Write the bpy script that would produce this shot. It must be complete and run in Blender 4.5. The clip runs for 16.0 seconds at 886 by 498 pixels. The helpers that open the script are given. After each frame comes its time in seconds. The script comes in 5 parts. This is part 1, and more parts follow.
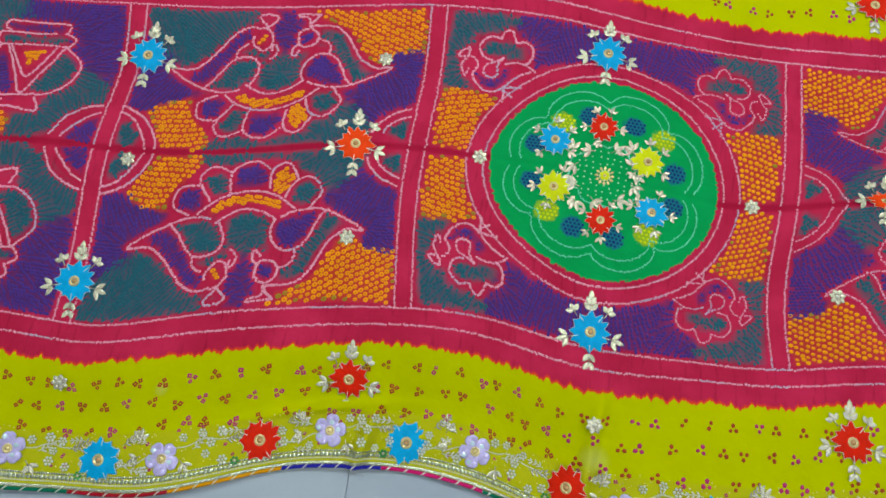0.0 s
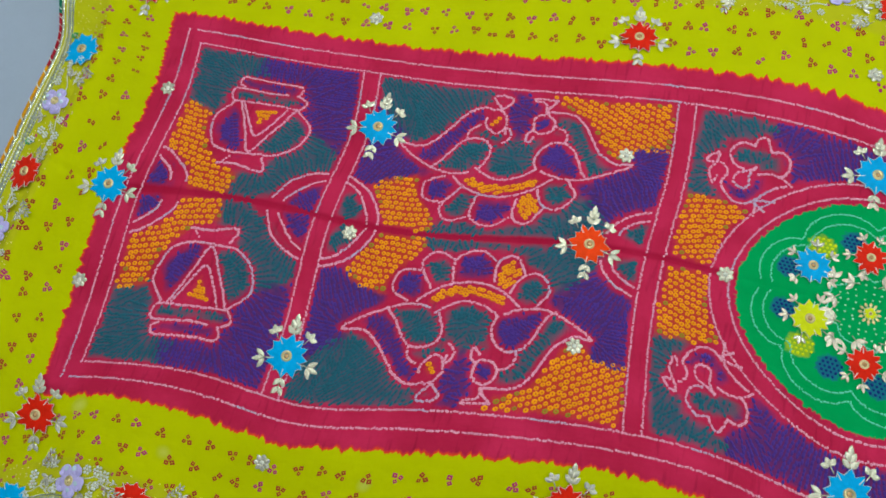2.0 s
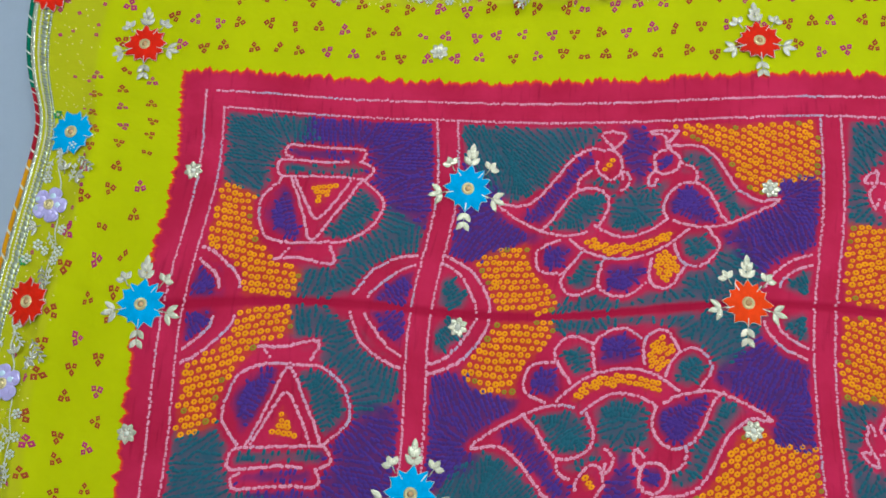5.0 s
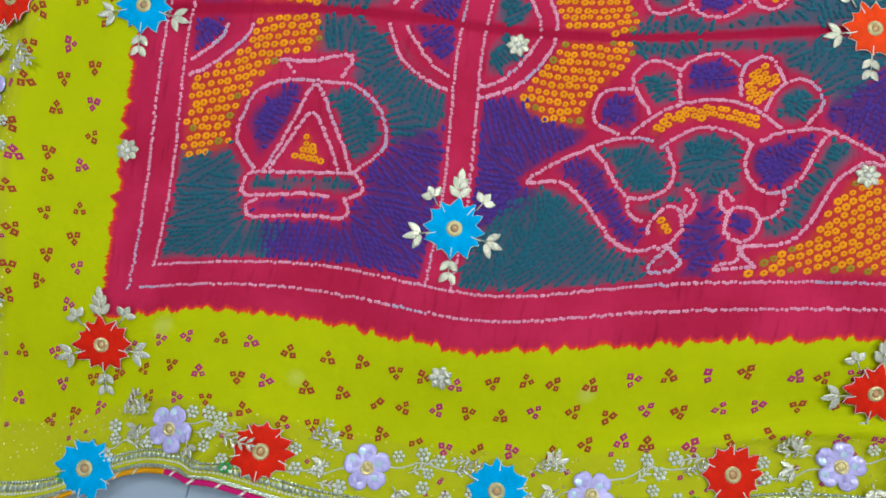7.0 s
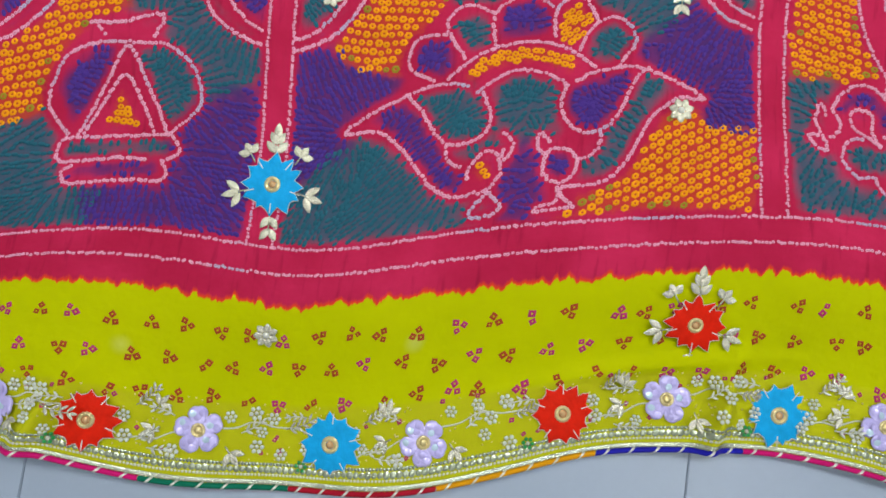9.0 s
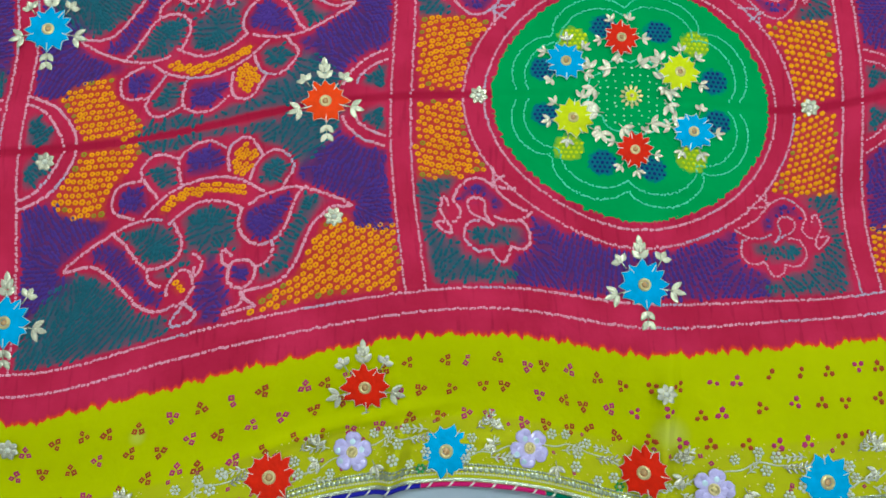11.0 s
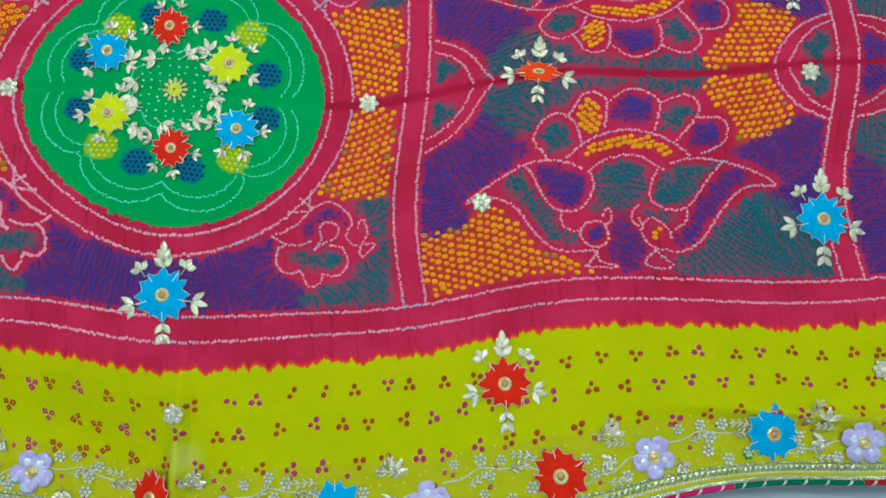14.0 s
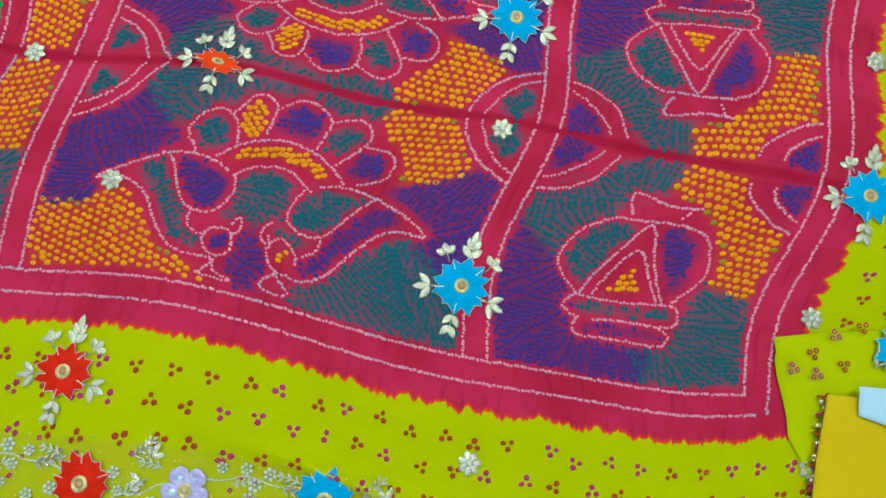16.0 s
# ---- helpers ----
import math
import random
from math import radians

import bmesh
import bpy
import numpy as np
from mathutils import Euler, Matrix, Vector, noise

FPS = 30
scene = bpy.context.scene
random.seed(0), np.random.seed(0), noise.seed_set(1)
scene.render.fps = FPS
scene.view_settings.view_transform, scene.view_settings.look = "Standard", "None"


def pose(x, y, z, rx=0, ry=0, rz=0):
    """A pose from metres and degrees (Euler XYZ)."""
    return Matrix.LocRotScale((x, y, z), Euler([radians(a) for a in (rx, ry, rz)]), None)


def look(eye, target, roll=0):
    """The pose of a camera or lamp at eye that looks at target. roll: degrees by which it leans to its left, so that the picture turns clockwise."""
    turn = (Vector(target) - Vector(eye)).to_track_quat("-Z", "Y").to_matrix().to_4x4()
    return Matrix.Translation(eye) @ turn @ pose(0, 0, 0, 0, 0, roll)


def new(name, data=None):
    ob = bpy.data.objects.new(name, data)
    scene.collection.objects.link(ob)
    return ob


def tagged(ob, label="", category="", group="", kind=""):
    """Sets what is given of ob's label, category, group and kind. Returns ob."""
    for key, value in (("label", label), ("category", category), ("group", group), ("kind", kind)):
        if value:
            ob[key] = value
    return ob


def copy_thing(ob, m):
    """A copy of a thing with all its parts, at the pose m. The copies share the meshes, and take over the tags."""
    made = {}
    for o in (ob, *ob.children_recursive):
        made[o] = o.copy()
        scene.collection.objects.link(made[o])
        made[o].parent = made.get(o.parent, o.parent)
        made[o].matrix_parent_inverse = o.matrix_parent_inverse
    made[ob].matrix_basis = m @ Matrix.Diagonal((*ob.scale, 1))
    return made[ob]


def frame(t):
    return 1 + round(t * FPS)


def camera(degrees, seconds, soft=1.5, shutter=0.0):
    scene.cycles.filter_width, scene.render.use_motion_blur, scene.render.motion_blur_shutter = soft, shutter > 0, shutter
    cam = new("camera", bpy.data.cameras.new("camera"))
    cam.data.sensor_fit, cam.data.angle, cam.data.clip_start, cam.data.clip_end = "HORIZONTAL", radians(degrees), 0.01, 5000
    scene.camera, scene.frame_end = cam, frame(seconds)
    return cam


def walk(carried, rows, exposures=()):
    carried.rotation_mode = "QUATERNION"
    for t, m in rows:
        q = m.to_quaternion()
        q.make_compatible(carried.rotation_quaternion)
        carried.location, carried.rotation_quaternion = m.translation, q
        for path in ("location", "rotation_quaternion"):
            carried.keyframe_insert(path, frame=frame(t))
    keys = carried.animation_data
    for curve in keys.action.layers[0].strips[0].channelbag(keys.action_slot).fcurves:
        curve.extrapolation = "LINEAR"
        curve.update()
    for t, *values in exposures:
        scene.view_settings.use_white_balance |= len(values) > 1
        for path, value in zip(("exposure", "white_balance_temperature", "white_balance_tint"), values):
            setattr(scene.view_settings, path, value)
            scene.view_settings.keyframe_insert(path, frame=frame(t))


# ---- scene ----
cam = camera(76.0, 16.0, 1.6)
PATH = [
    (0, (-0.173, -0.265, 0.71), (-0.226, 0.109, -1.254), 0.5),
    (0.5, (-0.252, -0.257, 0.71), (-0.384, 0.101, -1.253), -8.5),
    (1, (-0.314, -0.252, 0.702), (-0.508, 0.133, -1.251), -11.7),
    (1.5, (-0.347, -0.235, 0.695), (-0.578, 0.164, -1.251), -13.6),
    (2, (-0.413, -0.21, 0.687), (-0.651, 0.21, -1.254), -13.6),
    (2.5, (-0.512, -0.147, 0.653), (-0.709, 0.305, -1.286), -12.7),
    (3, (-0.555, -0.069, 0.617), (-0.659, 0.405, -1.323), -5.6),
    (3.2, (-0.554, -0.053, 0.61), (-0.635, 0.438, -1.327), -3.4),
    (5.3, (-0.619, -0.131, 0.592), (-0.715, 0.196, -1.379), -7.9),
    (5.5, (-0.617, -0.155, 0.592), (-0.718, 0.153, -1.382), -9.3),
    (6, (-0.621, -0.217, 0.562), (-0.73, 0.042, -1.418), -12.9),
    (6.5, (-0.623, -0.267, 0.537), (-0.732, -0.063, -1.45), -17.3),
    (7, (-0.621, -0.297, 0.476), (-0.727, -0.133, -1.515), -22.0),
    (7.5, (-0.628, -0.299, 0.426), (-0.693, -0.199, -1.571), -22.4),
    (8, (-0.609, -0.296, 0.416), (-0.684, -0.173, -1.578), -21.3),
    (8.5, (-0.554, -0.325, 0.432), (-0.608, -0.194, -1.563), -13.0),
    (9, (-0.483, -0.304, 0.467), (-0.531, -0.173, -1.528), -12.4),
    (9.5, (-0.377, -0.265, 0.528), (-0.405, -0.128, -1.467), -5.7),
    (9.7, (-0.342, -0.251, 0.545), (-0.358, -0.105, -1.45), -1.3),
    (11.8, (-0.115, -0.253, 0.584), (-0.073, 0.082, -1.387), 5.0),
    (12, (-0.076, -0.262, 0.581), (-0.028, 0.068, -1.391), 6.0),
    (12.5, (0.07, -0.291, 0.576), (0.137, 0.015, -1.399), 9.9),
    (13, (0.162, -0.297, 0.565), (0.22, -0.016, -1.414), 9.4),
    (13.5, (0.208, -0.26, 0.554), (0.248, 0.004, -1.428), 7.3),
    (14, (0.256, -0.235, 0.545), (0.29, 0.028, -1.437), 7.2),
    (14.5, (0.354, -0.224, 0.538), (0.319, 0.057, -1.442), -1.6),
    (15, (0.436, -0.223, 0.543), (0.359, 0.098, -1.43), -4.2),
    (15.5, (0.502, -0.204, 0.546), (0.417, 0.121, -1.426), -4.2),
    (16, (0.628, -0.186, 0.509), (0.565, 0.126, -1.465), 2.7),
]
walk(cam, [(t, look(eye, target, roll)) for t, eye, target, roll in PATH],
     [(0, 0.0, 7000, 1), (3, 0.02, 6600, 2), (7, 0.17, 6450, 4), (9, 0.18, 6900, 9), (12.5, 0.0, 6400, -18), (14.0, 0.03, 6400, -8), (15, 0.05, 6500, 0), (16, 0.12, 6400, -12)])

# ---- light: four ceiling panels in a white room ----
world = bpy.data.worlds.new("world")
scene.world = world
world.use_nodes = True
world.node_tree.nodes["Background"].inputs[0].default_value = (0.8, 0.9, 1, 1)
world.node_tree.nodes["Background"].inputs[1].default_value = 0.02
LAMP_POWER = 15.5
for lx, ly, share in ((-0.9, 0.9, 1.75), (0.9, 0.9, 1.75), (-0.9, -1.1, 0.25), (0.9, -1.1, 0.25)):
    lamp = bpy.data.lights.new("panel_lamp", "AREA")
    lamp.shape, lamp.size, lamp.size_y = "RECTANGLE", 0.9, 0.5
    lamp.energy, lamp.color = LAMP_POWER * share, (0.93, 0.97, 1.0)
    new("panel_lamp", lamp).matrix_world = pose(lx, ly, 2.52)


# ---- materials ----
def nodes_of(name, colour, rough=0.7, metal=0.0, sheen=0.0):
    m = bpy.data.materials.new(name)
    m.use_nodes = True
    p = m.node_tree.nodes["Principled BSDF"]
    p.inputs["Base Color"].default_value = (*colour, 1)
    p.inputs["Roughness"].default_value = rough
    p.inputs["Metallic"].default_value = metal
    p.inputs["Sheen Weight"].default_value = sheen
    p.inputs["Specular IOR Level"].default_value = 0.5 if metal or rough < 0.4 else 0.08
    return m, m.node_tree.nodes, m.node_tree.links, p


def mixed(n, l, kind, fac, a, b):
    """A colour mix; fac, a and b are sockets or values."""
    x = n.new("ShaderNodeMix")
    x.data_type, x.blend_type = "RGBA", kind
    for i, v in ((0, fac), (6, a), (7, b)):
        if isinstance(v, bpy.types.NodeSocket):
            l.new(v, x.inputs[i])
        else:
            x.inputs[i].default_value = v if i == 0 else (*v, 1)
    return x.outputs[2]


def calc(n, l, op, a, b=0.0, clamp=False):
    x = n.new("ShaderNodeMath")
    x.operation, x.use_clamp = op, clamp
    for i, v in ((0, a), (1, b)):
        if isinstance(v, bpy.types.NodeSocket):
            l.new(v, x.inputs[i])
        else:
            x.inputs[i].default_value = v
    return x.outputs[0]


def noise_of(n, l, vec, scale, detail=2.0):
    x = n.new("ShaderNodeTexNoise")
    x.inputs["Scale"].default_value, x.inputs["Detail"].default_value = scale, detail
    l.new(vec, x.inputs["Vector"])
    return x.outputs["Fac"]


def span(n, l, v, lo, hi):
    """v mapped smoothly from lo..hi to 0..1."""
    x = n.new("ShaderNodeMapRange")
    x.interpolation_type = "SMOOTHSTEP"
    l.new(v, x.inputs[0])
    x.inputs[1].default_value, x.inputs[2].default_value = lo, hi
    return x.outputs[0]


def plain(name, colour, rough=0.6, metal=0.0, sheen=0.0, vary=0.18, grain=900, bump=0.15):
    """Thread, fabric or bead: its colour varied at two scales, with a fine grain."""
    m, n, l, p = nodes_of(name, colour, rough, metal, sheen)
    at = n.new("ShaderNodeTexCoord").outputs["Object"]
    a = noise_of(n, l, at, 60)
    b = noise_of(n, l, at, grain)
    k = calc(n, l, "ADD", calc(n, l, "MULTIPLY", a, 0.6), calc(n, l, "MULTIPLY", b, 0.4))
    c = mixed(n, l, "MIX", k, [x * (1 - vary) for x in colour], [min(1, x * (1 + vary)) for x in colour])
    tone = n.new("ShaderNodeObjectInfo").outputs["Random"]
    c = mixed(n, l, "MULTIPLY", calc(n, l, "MULTIPLY", tone, 0.35), c, (0.82, 0.82, 0.85))
    l.new(c, p.inputs["Base Color"])
    bp = n.new("ShaderNodeBump")
    bp.inputs["Strength"].default_value, bp.inputs["Distance"].default_value = bump, 0.0006
    l.new(b, bp.inputs["Height"])
    l.new(bp.outputs[0], p.inputs["Normal"])
    return m


YELLOW, TEAL, PURPLE = (0.43, 0.47, 0.002), (0.026, 0.090, 0.135), (0.062, 0.024, 0.140)


def cloth_material():
    """Tie-dyed silk: yellow ground, magenta field, a green medallion and blots of teal, purple and orange."""
    m, n, l, p = nodes_of("tie_dyed_cloth", YELLOW, 0.75)
    p.inputs["Specular IOR Level"].default_value = 0.06
    uv = n.new("ShaderNodeUVMap").outputs[0]
    sep = n.new("ShaderNodeSeparateXYZ")
    l.new(uv, sep.inputs[0])
    au = calc(n, l, "ABSOLUTE", sep.outputs[0])
    av = calc(n, l, "ABSOLUTE", sep.outputs[1])

    def teeth(sx, sy):
        c = n.new("ShaderNodeVectorMath")
        c.operation, c.inputs[1].default_value = "MULTIPLY", (sx, sy, 1)
        l.new(uv, c.inputs[0])
        big = noise_of(n, l, c.outputs[0], 1.0, 6.0)
        return calc(n, l, "MULTIPLY", calc(n, l, "SUBTRACT", big, 0.5), 0.026)

    eu = calc(n, l, "ADD", calc(n, l, "SUBTRACT", 0.958, au), teeth(16, 115))
    ev = calc(n, l, "ADD", calc(n, l, "SUBTRACT", 0.271, av), teeth(115, 16))
    edge = calc(n, l, "MINIMUM", eu, ev)
    fine = noise_of(n, l, uv, 170, 2)
    wob = calc(n, l, "MULTIPLY", calc(n, l, "SUBTRACT", fine, 0.5), 0.012)
    blotch = noise_of(n, l, uv, 14, 4)

    def field(name):
        a = n.new("ShaderNodeAttribute")
        a.attribute_name = name
        return a.outputs["Fac"]

    # ground
    yel = mixed(n, l, "MIX", blotch, (0.385, 0.430, 0.001), (0.475, 0.512, 0.002))
    for su, sv, sr in ((-0.761, -0.321, 0.012), (-0.886, -0.287, 0.015), (-0.514, -0.309, 0.011), (0.028, -0.346, 0.022)):
        c = n.new("ShaderNodeVectorMath")
        c.operation, c.inputs[1].default_value = "DISTANCE", (su, sv, 0)
        l.new(uv, c.inputs[0])
        far = calc(n, l, "ADD", c.outputs["Value"], calc(n, l, "MULTIPLY", blotch, 0.012))
        yel = mixed(n, l, "MIX", calc(n, l, "MULTIPLY", span(n, l, far, sr + 0.006, 0.004), 0.30), yel, (0.62, 0.62, 0.25))
    rim = calc(n, l, "MINIMUM", calc(n, l, "SUBTRACT", 1.12, au), calc(n, l, "SUBTRACT", 0.428, av))
    tissue = calc(n, l, "MULTIPLY", span(n, l, rim, 0.072, 0.066), calc(n, l, "ADD", calc(n, l, "MULTIPLY", noise_of(n, l, uv, 420, 2), 0.7), 0.15))
    yel = mixed(n, l, "MIX", calc(n, l, "MULTIPLY", tissue, 0.8), yel, (0.41, 0.37, 0.022))
    mag = mixed(n, l, "MIX", span(n, l, blotch, 0.3, 0.7), (0.39, 0.011, 0.050), (0.50, 0.019, 0.078))
    c = n.new("ShaderNodeVectorMath")
    c.operation, c.inputs[1].default_value = "MULTIPLY", (160, 20, 1)
    l.new(uv, c.inputs[0])
    streak = noise_of(n, l, c.outputs[0], 1.0, 3)
    mag = mixed(n, l, "MULTIPLY", calc(n, l, "MULTIPLY", span(n, l, streak, 0.55, 0.72), 0.55), mag, (0.6, 0.5, 0.6))
    # shade in the pinched middle fold, painted as a darker red line
    crease_shade = span(n, l, av, 0.0075, 0.002)
    mag = mixed(n, l, "MIX", calc(n, l, "MULTIPLY", crease_shade, 0.55), mag, (0.25, 0.0, 0.02))
    free = span(n, l, calc(n, l, "ADD", field("clear"), calc(n, l, "MULTIPLY", wob, 0.5)), 0.0026, 0.0074)
    drift = calc(n, l, "MULTIPLY", calc(n, l, "SUBTRACT", noise_of(n, l, uv, 38, 3), 0.5), 0.03)
    mottle = noise_of(n, l, uv, 75, 3)
    cover = calc(n, l, "ADD", calc(n, l, "MULTIPLY", span(n, l, field("clear"), 0.005, 0.020), 0.16), 0.70)
    cover = calc(n, l, "SUBTRACT", cover, calc(n, l, "MULTIPLY", span(n, l, sep.outputs[0], -0.3, 0.3), 0.15))
    for name, col, w, top in (("teal", TEAL, 0.008, 0.0), ("purple", PURPLE, 0.008, 0.0), ("orange", (0.50, 0.055, 0.014), 0.004, -0.22)):
        f = calc(n, l, "ADD", field(name), drift if name != "orange" else wob)
        thick = calc(n, l, "ADD", calc(n, l, "ADD", calc(n, l, "MULTIPLY", span(n, l, mottle, 0.3, 0.7), 0.13), cover), top)
        fac = calc(n, l, "MULTIPLY", calc(n, l, "MULTIPLY", span(n, l, f, -w, w), thick, True), free)
        mag = mixed(n, l, "MIX", fac, mag, col)
    # the medallion and its patches
    grn = mixed(n, l, "MIX", blotch, (0.001, 0.245, 0.060), (0.003, 0.33, 0.090))
    for name, col in (("blue_patch", (0.01, 0.09, 0.22)), ("lime_patch", (0.32, 0.45, 0.01))):
        grn = mixed(n, l, "MIX", calc(n, l, "MULTIPLY", span(n, l, calc(n, l, "ADD", field(name), wob), -0.002, 0.003), 0.8), grn, col)
    g = calc(n, l, "ADD", field("green"), wob)
    mag = mixed(n, l, "MIX", span(n, l, g, -0.0008, 0.0008), mag, grn)
    fringe = mixed(n, l, "MIX", span(n, l, edge, 0.0004, 0.005), (0.66, 0.045, 0.015), mag)
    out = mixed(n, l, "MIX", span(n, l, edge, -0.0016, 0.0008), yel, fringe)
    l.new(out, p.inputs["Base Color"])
    # weave and small puckers
    w1 = noise_of(n, l, uv, 2600, 1)
    w2 = noise_of(n, l, uv, 120, 3)
    b1 = n.new("ShaderNodeBump")
    b1.inputs["Strength"].default_value, b1.inputs["Distance"].default_value = 0.25, 0.0004
    l.new(w1, b1.inputs["Height"])
    b2 = n.new("ShaderNodeBump")
    b2.inputs["Strength"].default_value, b2.inputs["Distance"].default_value = 0.35, 0.0012
    l.new(w2, b2.inputs["Height"])
    l.new(b1.outputs[0], b2.inputs["Normal"])
    b3 = n.new("ShaderNodeBump")
    b3.inputs["Strength"].default_value, b3.inputs["Distance"].default_value = 0.5, 0.005
    l.new(noise_of(n, l, uv, 26, 3), b3.inputs["Height"])
    l.new(b2.outputs[0], b3.inputs["Normal"])
    l.new(b3.outputs[0], p.inputs["Normal"])
    return m


M_CLOTH = cloth_material()


def bead_material():
    """Resist dots: pale pink, taking up blue where the dye ran."""
    m, n, l, p = nodes_of("pale_resist_dot", (0.7, 0.33, 0.45), 0.65)
    at = n.new("ShaderNodeTexCoord").outputs["Object"]
    pink = mixed(n, l, "MIX", noise_of(n, l, at, 500), (0.58, 0.24, 0.36), (0.84, 0.44, 0.57))
    out = mixed(n, l, "MIX", calc(n, l, "MULTIPLY", span(n, l, noise_of(n, l, at, 16, 2), 0.56, 0.66), 0.65), pink, (0.30, 0.42, 0.58))
    l.new(out, p.inputs["Base Color"])
    return m


M_BEAD = bead_material()
M_AQUA = plain("aqua_resist_dot", (0.13, 0.60, 0.43), 0.6)
M_ORANGE = plain("orange_dye", (0.82, 0.295, 0.006), 0.6, vary=0.32)
M_OLIVE = plain("olive_dye", (0.30, 0.22, 0.02), 0.6, vary=0.3)
M_TEAL = plain("teal_dye", (0.016, 0.104, 0.148), 0.65, vary=0.3)
M_PURPLE = plain("purple_dye", (0.066, 0.029, 0.225), 0.65, vary=0.3)
M_BROWN = plain("brown_dye", (0.33, 0.055, 0.018), 0.65, vary=0.3)
M_PLUM = plain("plum_dye", (0.40, 0.03, 0.13), 0.65, vary=0.3)
M_BLUE = plain("blue_satin", (0.0, 0.33, 0.68), 0.55, vary=0.3, grain=260, bump=0.7)
M_RED = plain("red_satin", (0.62, 0.014, 0.003), 0.55, vary=0.35, grain=260, bump=0.7)
M_VERMILION = plain("vermilion_satin", (0.80, 0.05, 0.004), 0.55, vary=0.3, grain=260, bump=0.7)
M_LIME = plain("lime_satin", (0.58, 0.64, 0.008), 0.55, vary=0.3, grain=260, bump=0.7)
M_LILAC = plain("lilac_sequin", (0.48, 0.43, 0.78), 0.22, 0.1, vary=0.3, grain=350, bump=0.6)
M_SILVER = plain("silver_leaf", (0.66, 0.64, 0.50), 0.26, 0.6, vary=0.5, grain=800, bump=1.6)
M_PEARL = plain("white_bead", (0.60, 0.64, 0.58), 0.28, 0.1, vary=0.4, grain=500, bump=0.5)
M_THREAD = plain("silver_thread", (0.60, 0.61, 0.54), 0.4, 0.2, vary=0.2)
M_GOLD = plain("gold_wire", (0.72, 0.60, 0.30), 0.28, 0.75, vary=0.4, grain=900, bump=1.4)
M_STONE = plain("amber_stone", (0.50, 0.30, 0.14), 0.25, 0.2)
M_EMERALD = plain("green_bead", (0.0, 0.26, 0.05), 0.3)
M_BRAID = plain("silver_braid", (0.52, 0.56, 0.42), 0.24, 0.75, vary=0.45, grain=700, bump=1.0)
M_SEQUIN = plain("silver_sequin", (0.42, 0.47, 0.33), 0.2, 0.6, vary=0.6, grain=500, bump=0.5)
M_PIPING = {k: plain(k + "_piping", c, 0.55) for k, c in (("pink", (0.50, 0.006, 0.13)), ("green", (0.0, 0.13, 0.075)),
            ("maroon", (0.33, 0.006, 0.02)), ("amber", (0.62, 0.27, 0.004)), ("blue", (0.012, 0.012, 0.32)))}
M_WALL = plain("white_wall_paint", (0.78, 0.79, 0.8), 0.8, grain=300)
M_TILE = plain("pale_glazed_tile", (0.31, 0.375, 0.47), 0.35, vary=0.05, grain=200, bump=0.05)
M_JOINT = plain("grey_grout", (0.27, 0.32, 0.39), 0.9)
M_AMBERCLOTH = plain("amber_yellow_fabric", (0.68, 0.47, 0.004), 0.65, sheen=0.2, vary=0.08)
M_PAPER = plain("pale_blue_paper", (0.50, 0.70, 0.90), 0.6, vary=0.03)
M_HOUSING = plain("white_lamp_housing", (0.8, 0.8, 0.8), 0.5)


def glow_material():
    m, n, l, p = nodes_of("lamp_diffuser", (0.9, 0.9, 0.9), 0.5)
    p.inputs["Emission Color"].default_value = (0.93, 0.97, 1, 1)
    p.inputs["Emission Strength"].default_value = 4
    return m


M_GLOW = glow_material()


# ---- how the cloth lies: a net of places for its length and width ----
U_ST = np.linspace(-1.12, 1.12, 19)
V_ST = np.array([-0.428, -0.245, -0.12, 0, 0.12, 0.245, 0.428])
LAY_X_WEST = (
    (-1.064, -1.071, -1.105, -1.110, -1.109, -1.140, -1.172),
    (-0.949, -0.955, -0.975, -0.983, -0.983, -0.999, -1.004),
    (-0.849, -0.853, -0.854, -0.869, -0.860, -0.872, -0.876),
    (-0.731, -0.730, -0.732, -0.741, -0.734, -0.748, -0.749),
    (-0.610, -0.608, -0.608, -0.619, -0.609, -0.621, -0.621),
    (-0.489, -0.491, -0.492, -0.499, -0.496, -0.502, -0.502),
    (-0.361, -0.358, -0.365, -0.372, -0.367, -0.376, -0.380),
    (-0.242, -0.233, -0.246, -0.250, -0.245, -0.252, -0.253),
    (-0.116, -0.117, -0.128, -0.124, -0.123, -0.126, -0.125),
)
LAY_X_EAST = (
    (-0.002, -0.005, -0.005, 0.002, 0.002, -0.001, 0.000),
    (0.128, 0.125, 0.117, 0.125, 0.126, 0.126, 0.125),
    (0.250, 0.245, 0.232, 0.243, 0.246, 0.243, 0.243),
    (0.378, 0.370, 0.364, 0.375, 0.375, 0.365, 0.364),
    (0.509, 0.506, 0.490, 0.510, 0.503, 0.495, 0.494),
    (0.629, 0.628, 0.614, 0.640, 0.629, 0.626, 0.624),
    (0.751, 0.751, 0.734, 0.765, 0.756, 0.756, 0.754),
    (0.865, 0.867, 0.859, 0.897, 0.885, 0.886, 0.884),
    (0.972, 0.975, 0.986, 1.024, 1.014, 1.011, 1.010),
    (1.084, 1.087, 1.108, 1.136, 1.138, 1.137, 1.135),
)
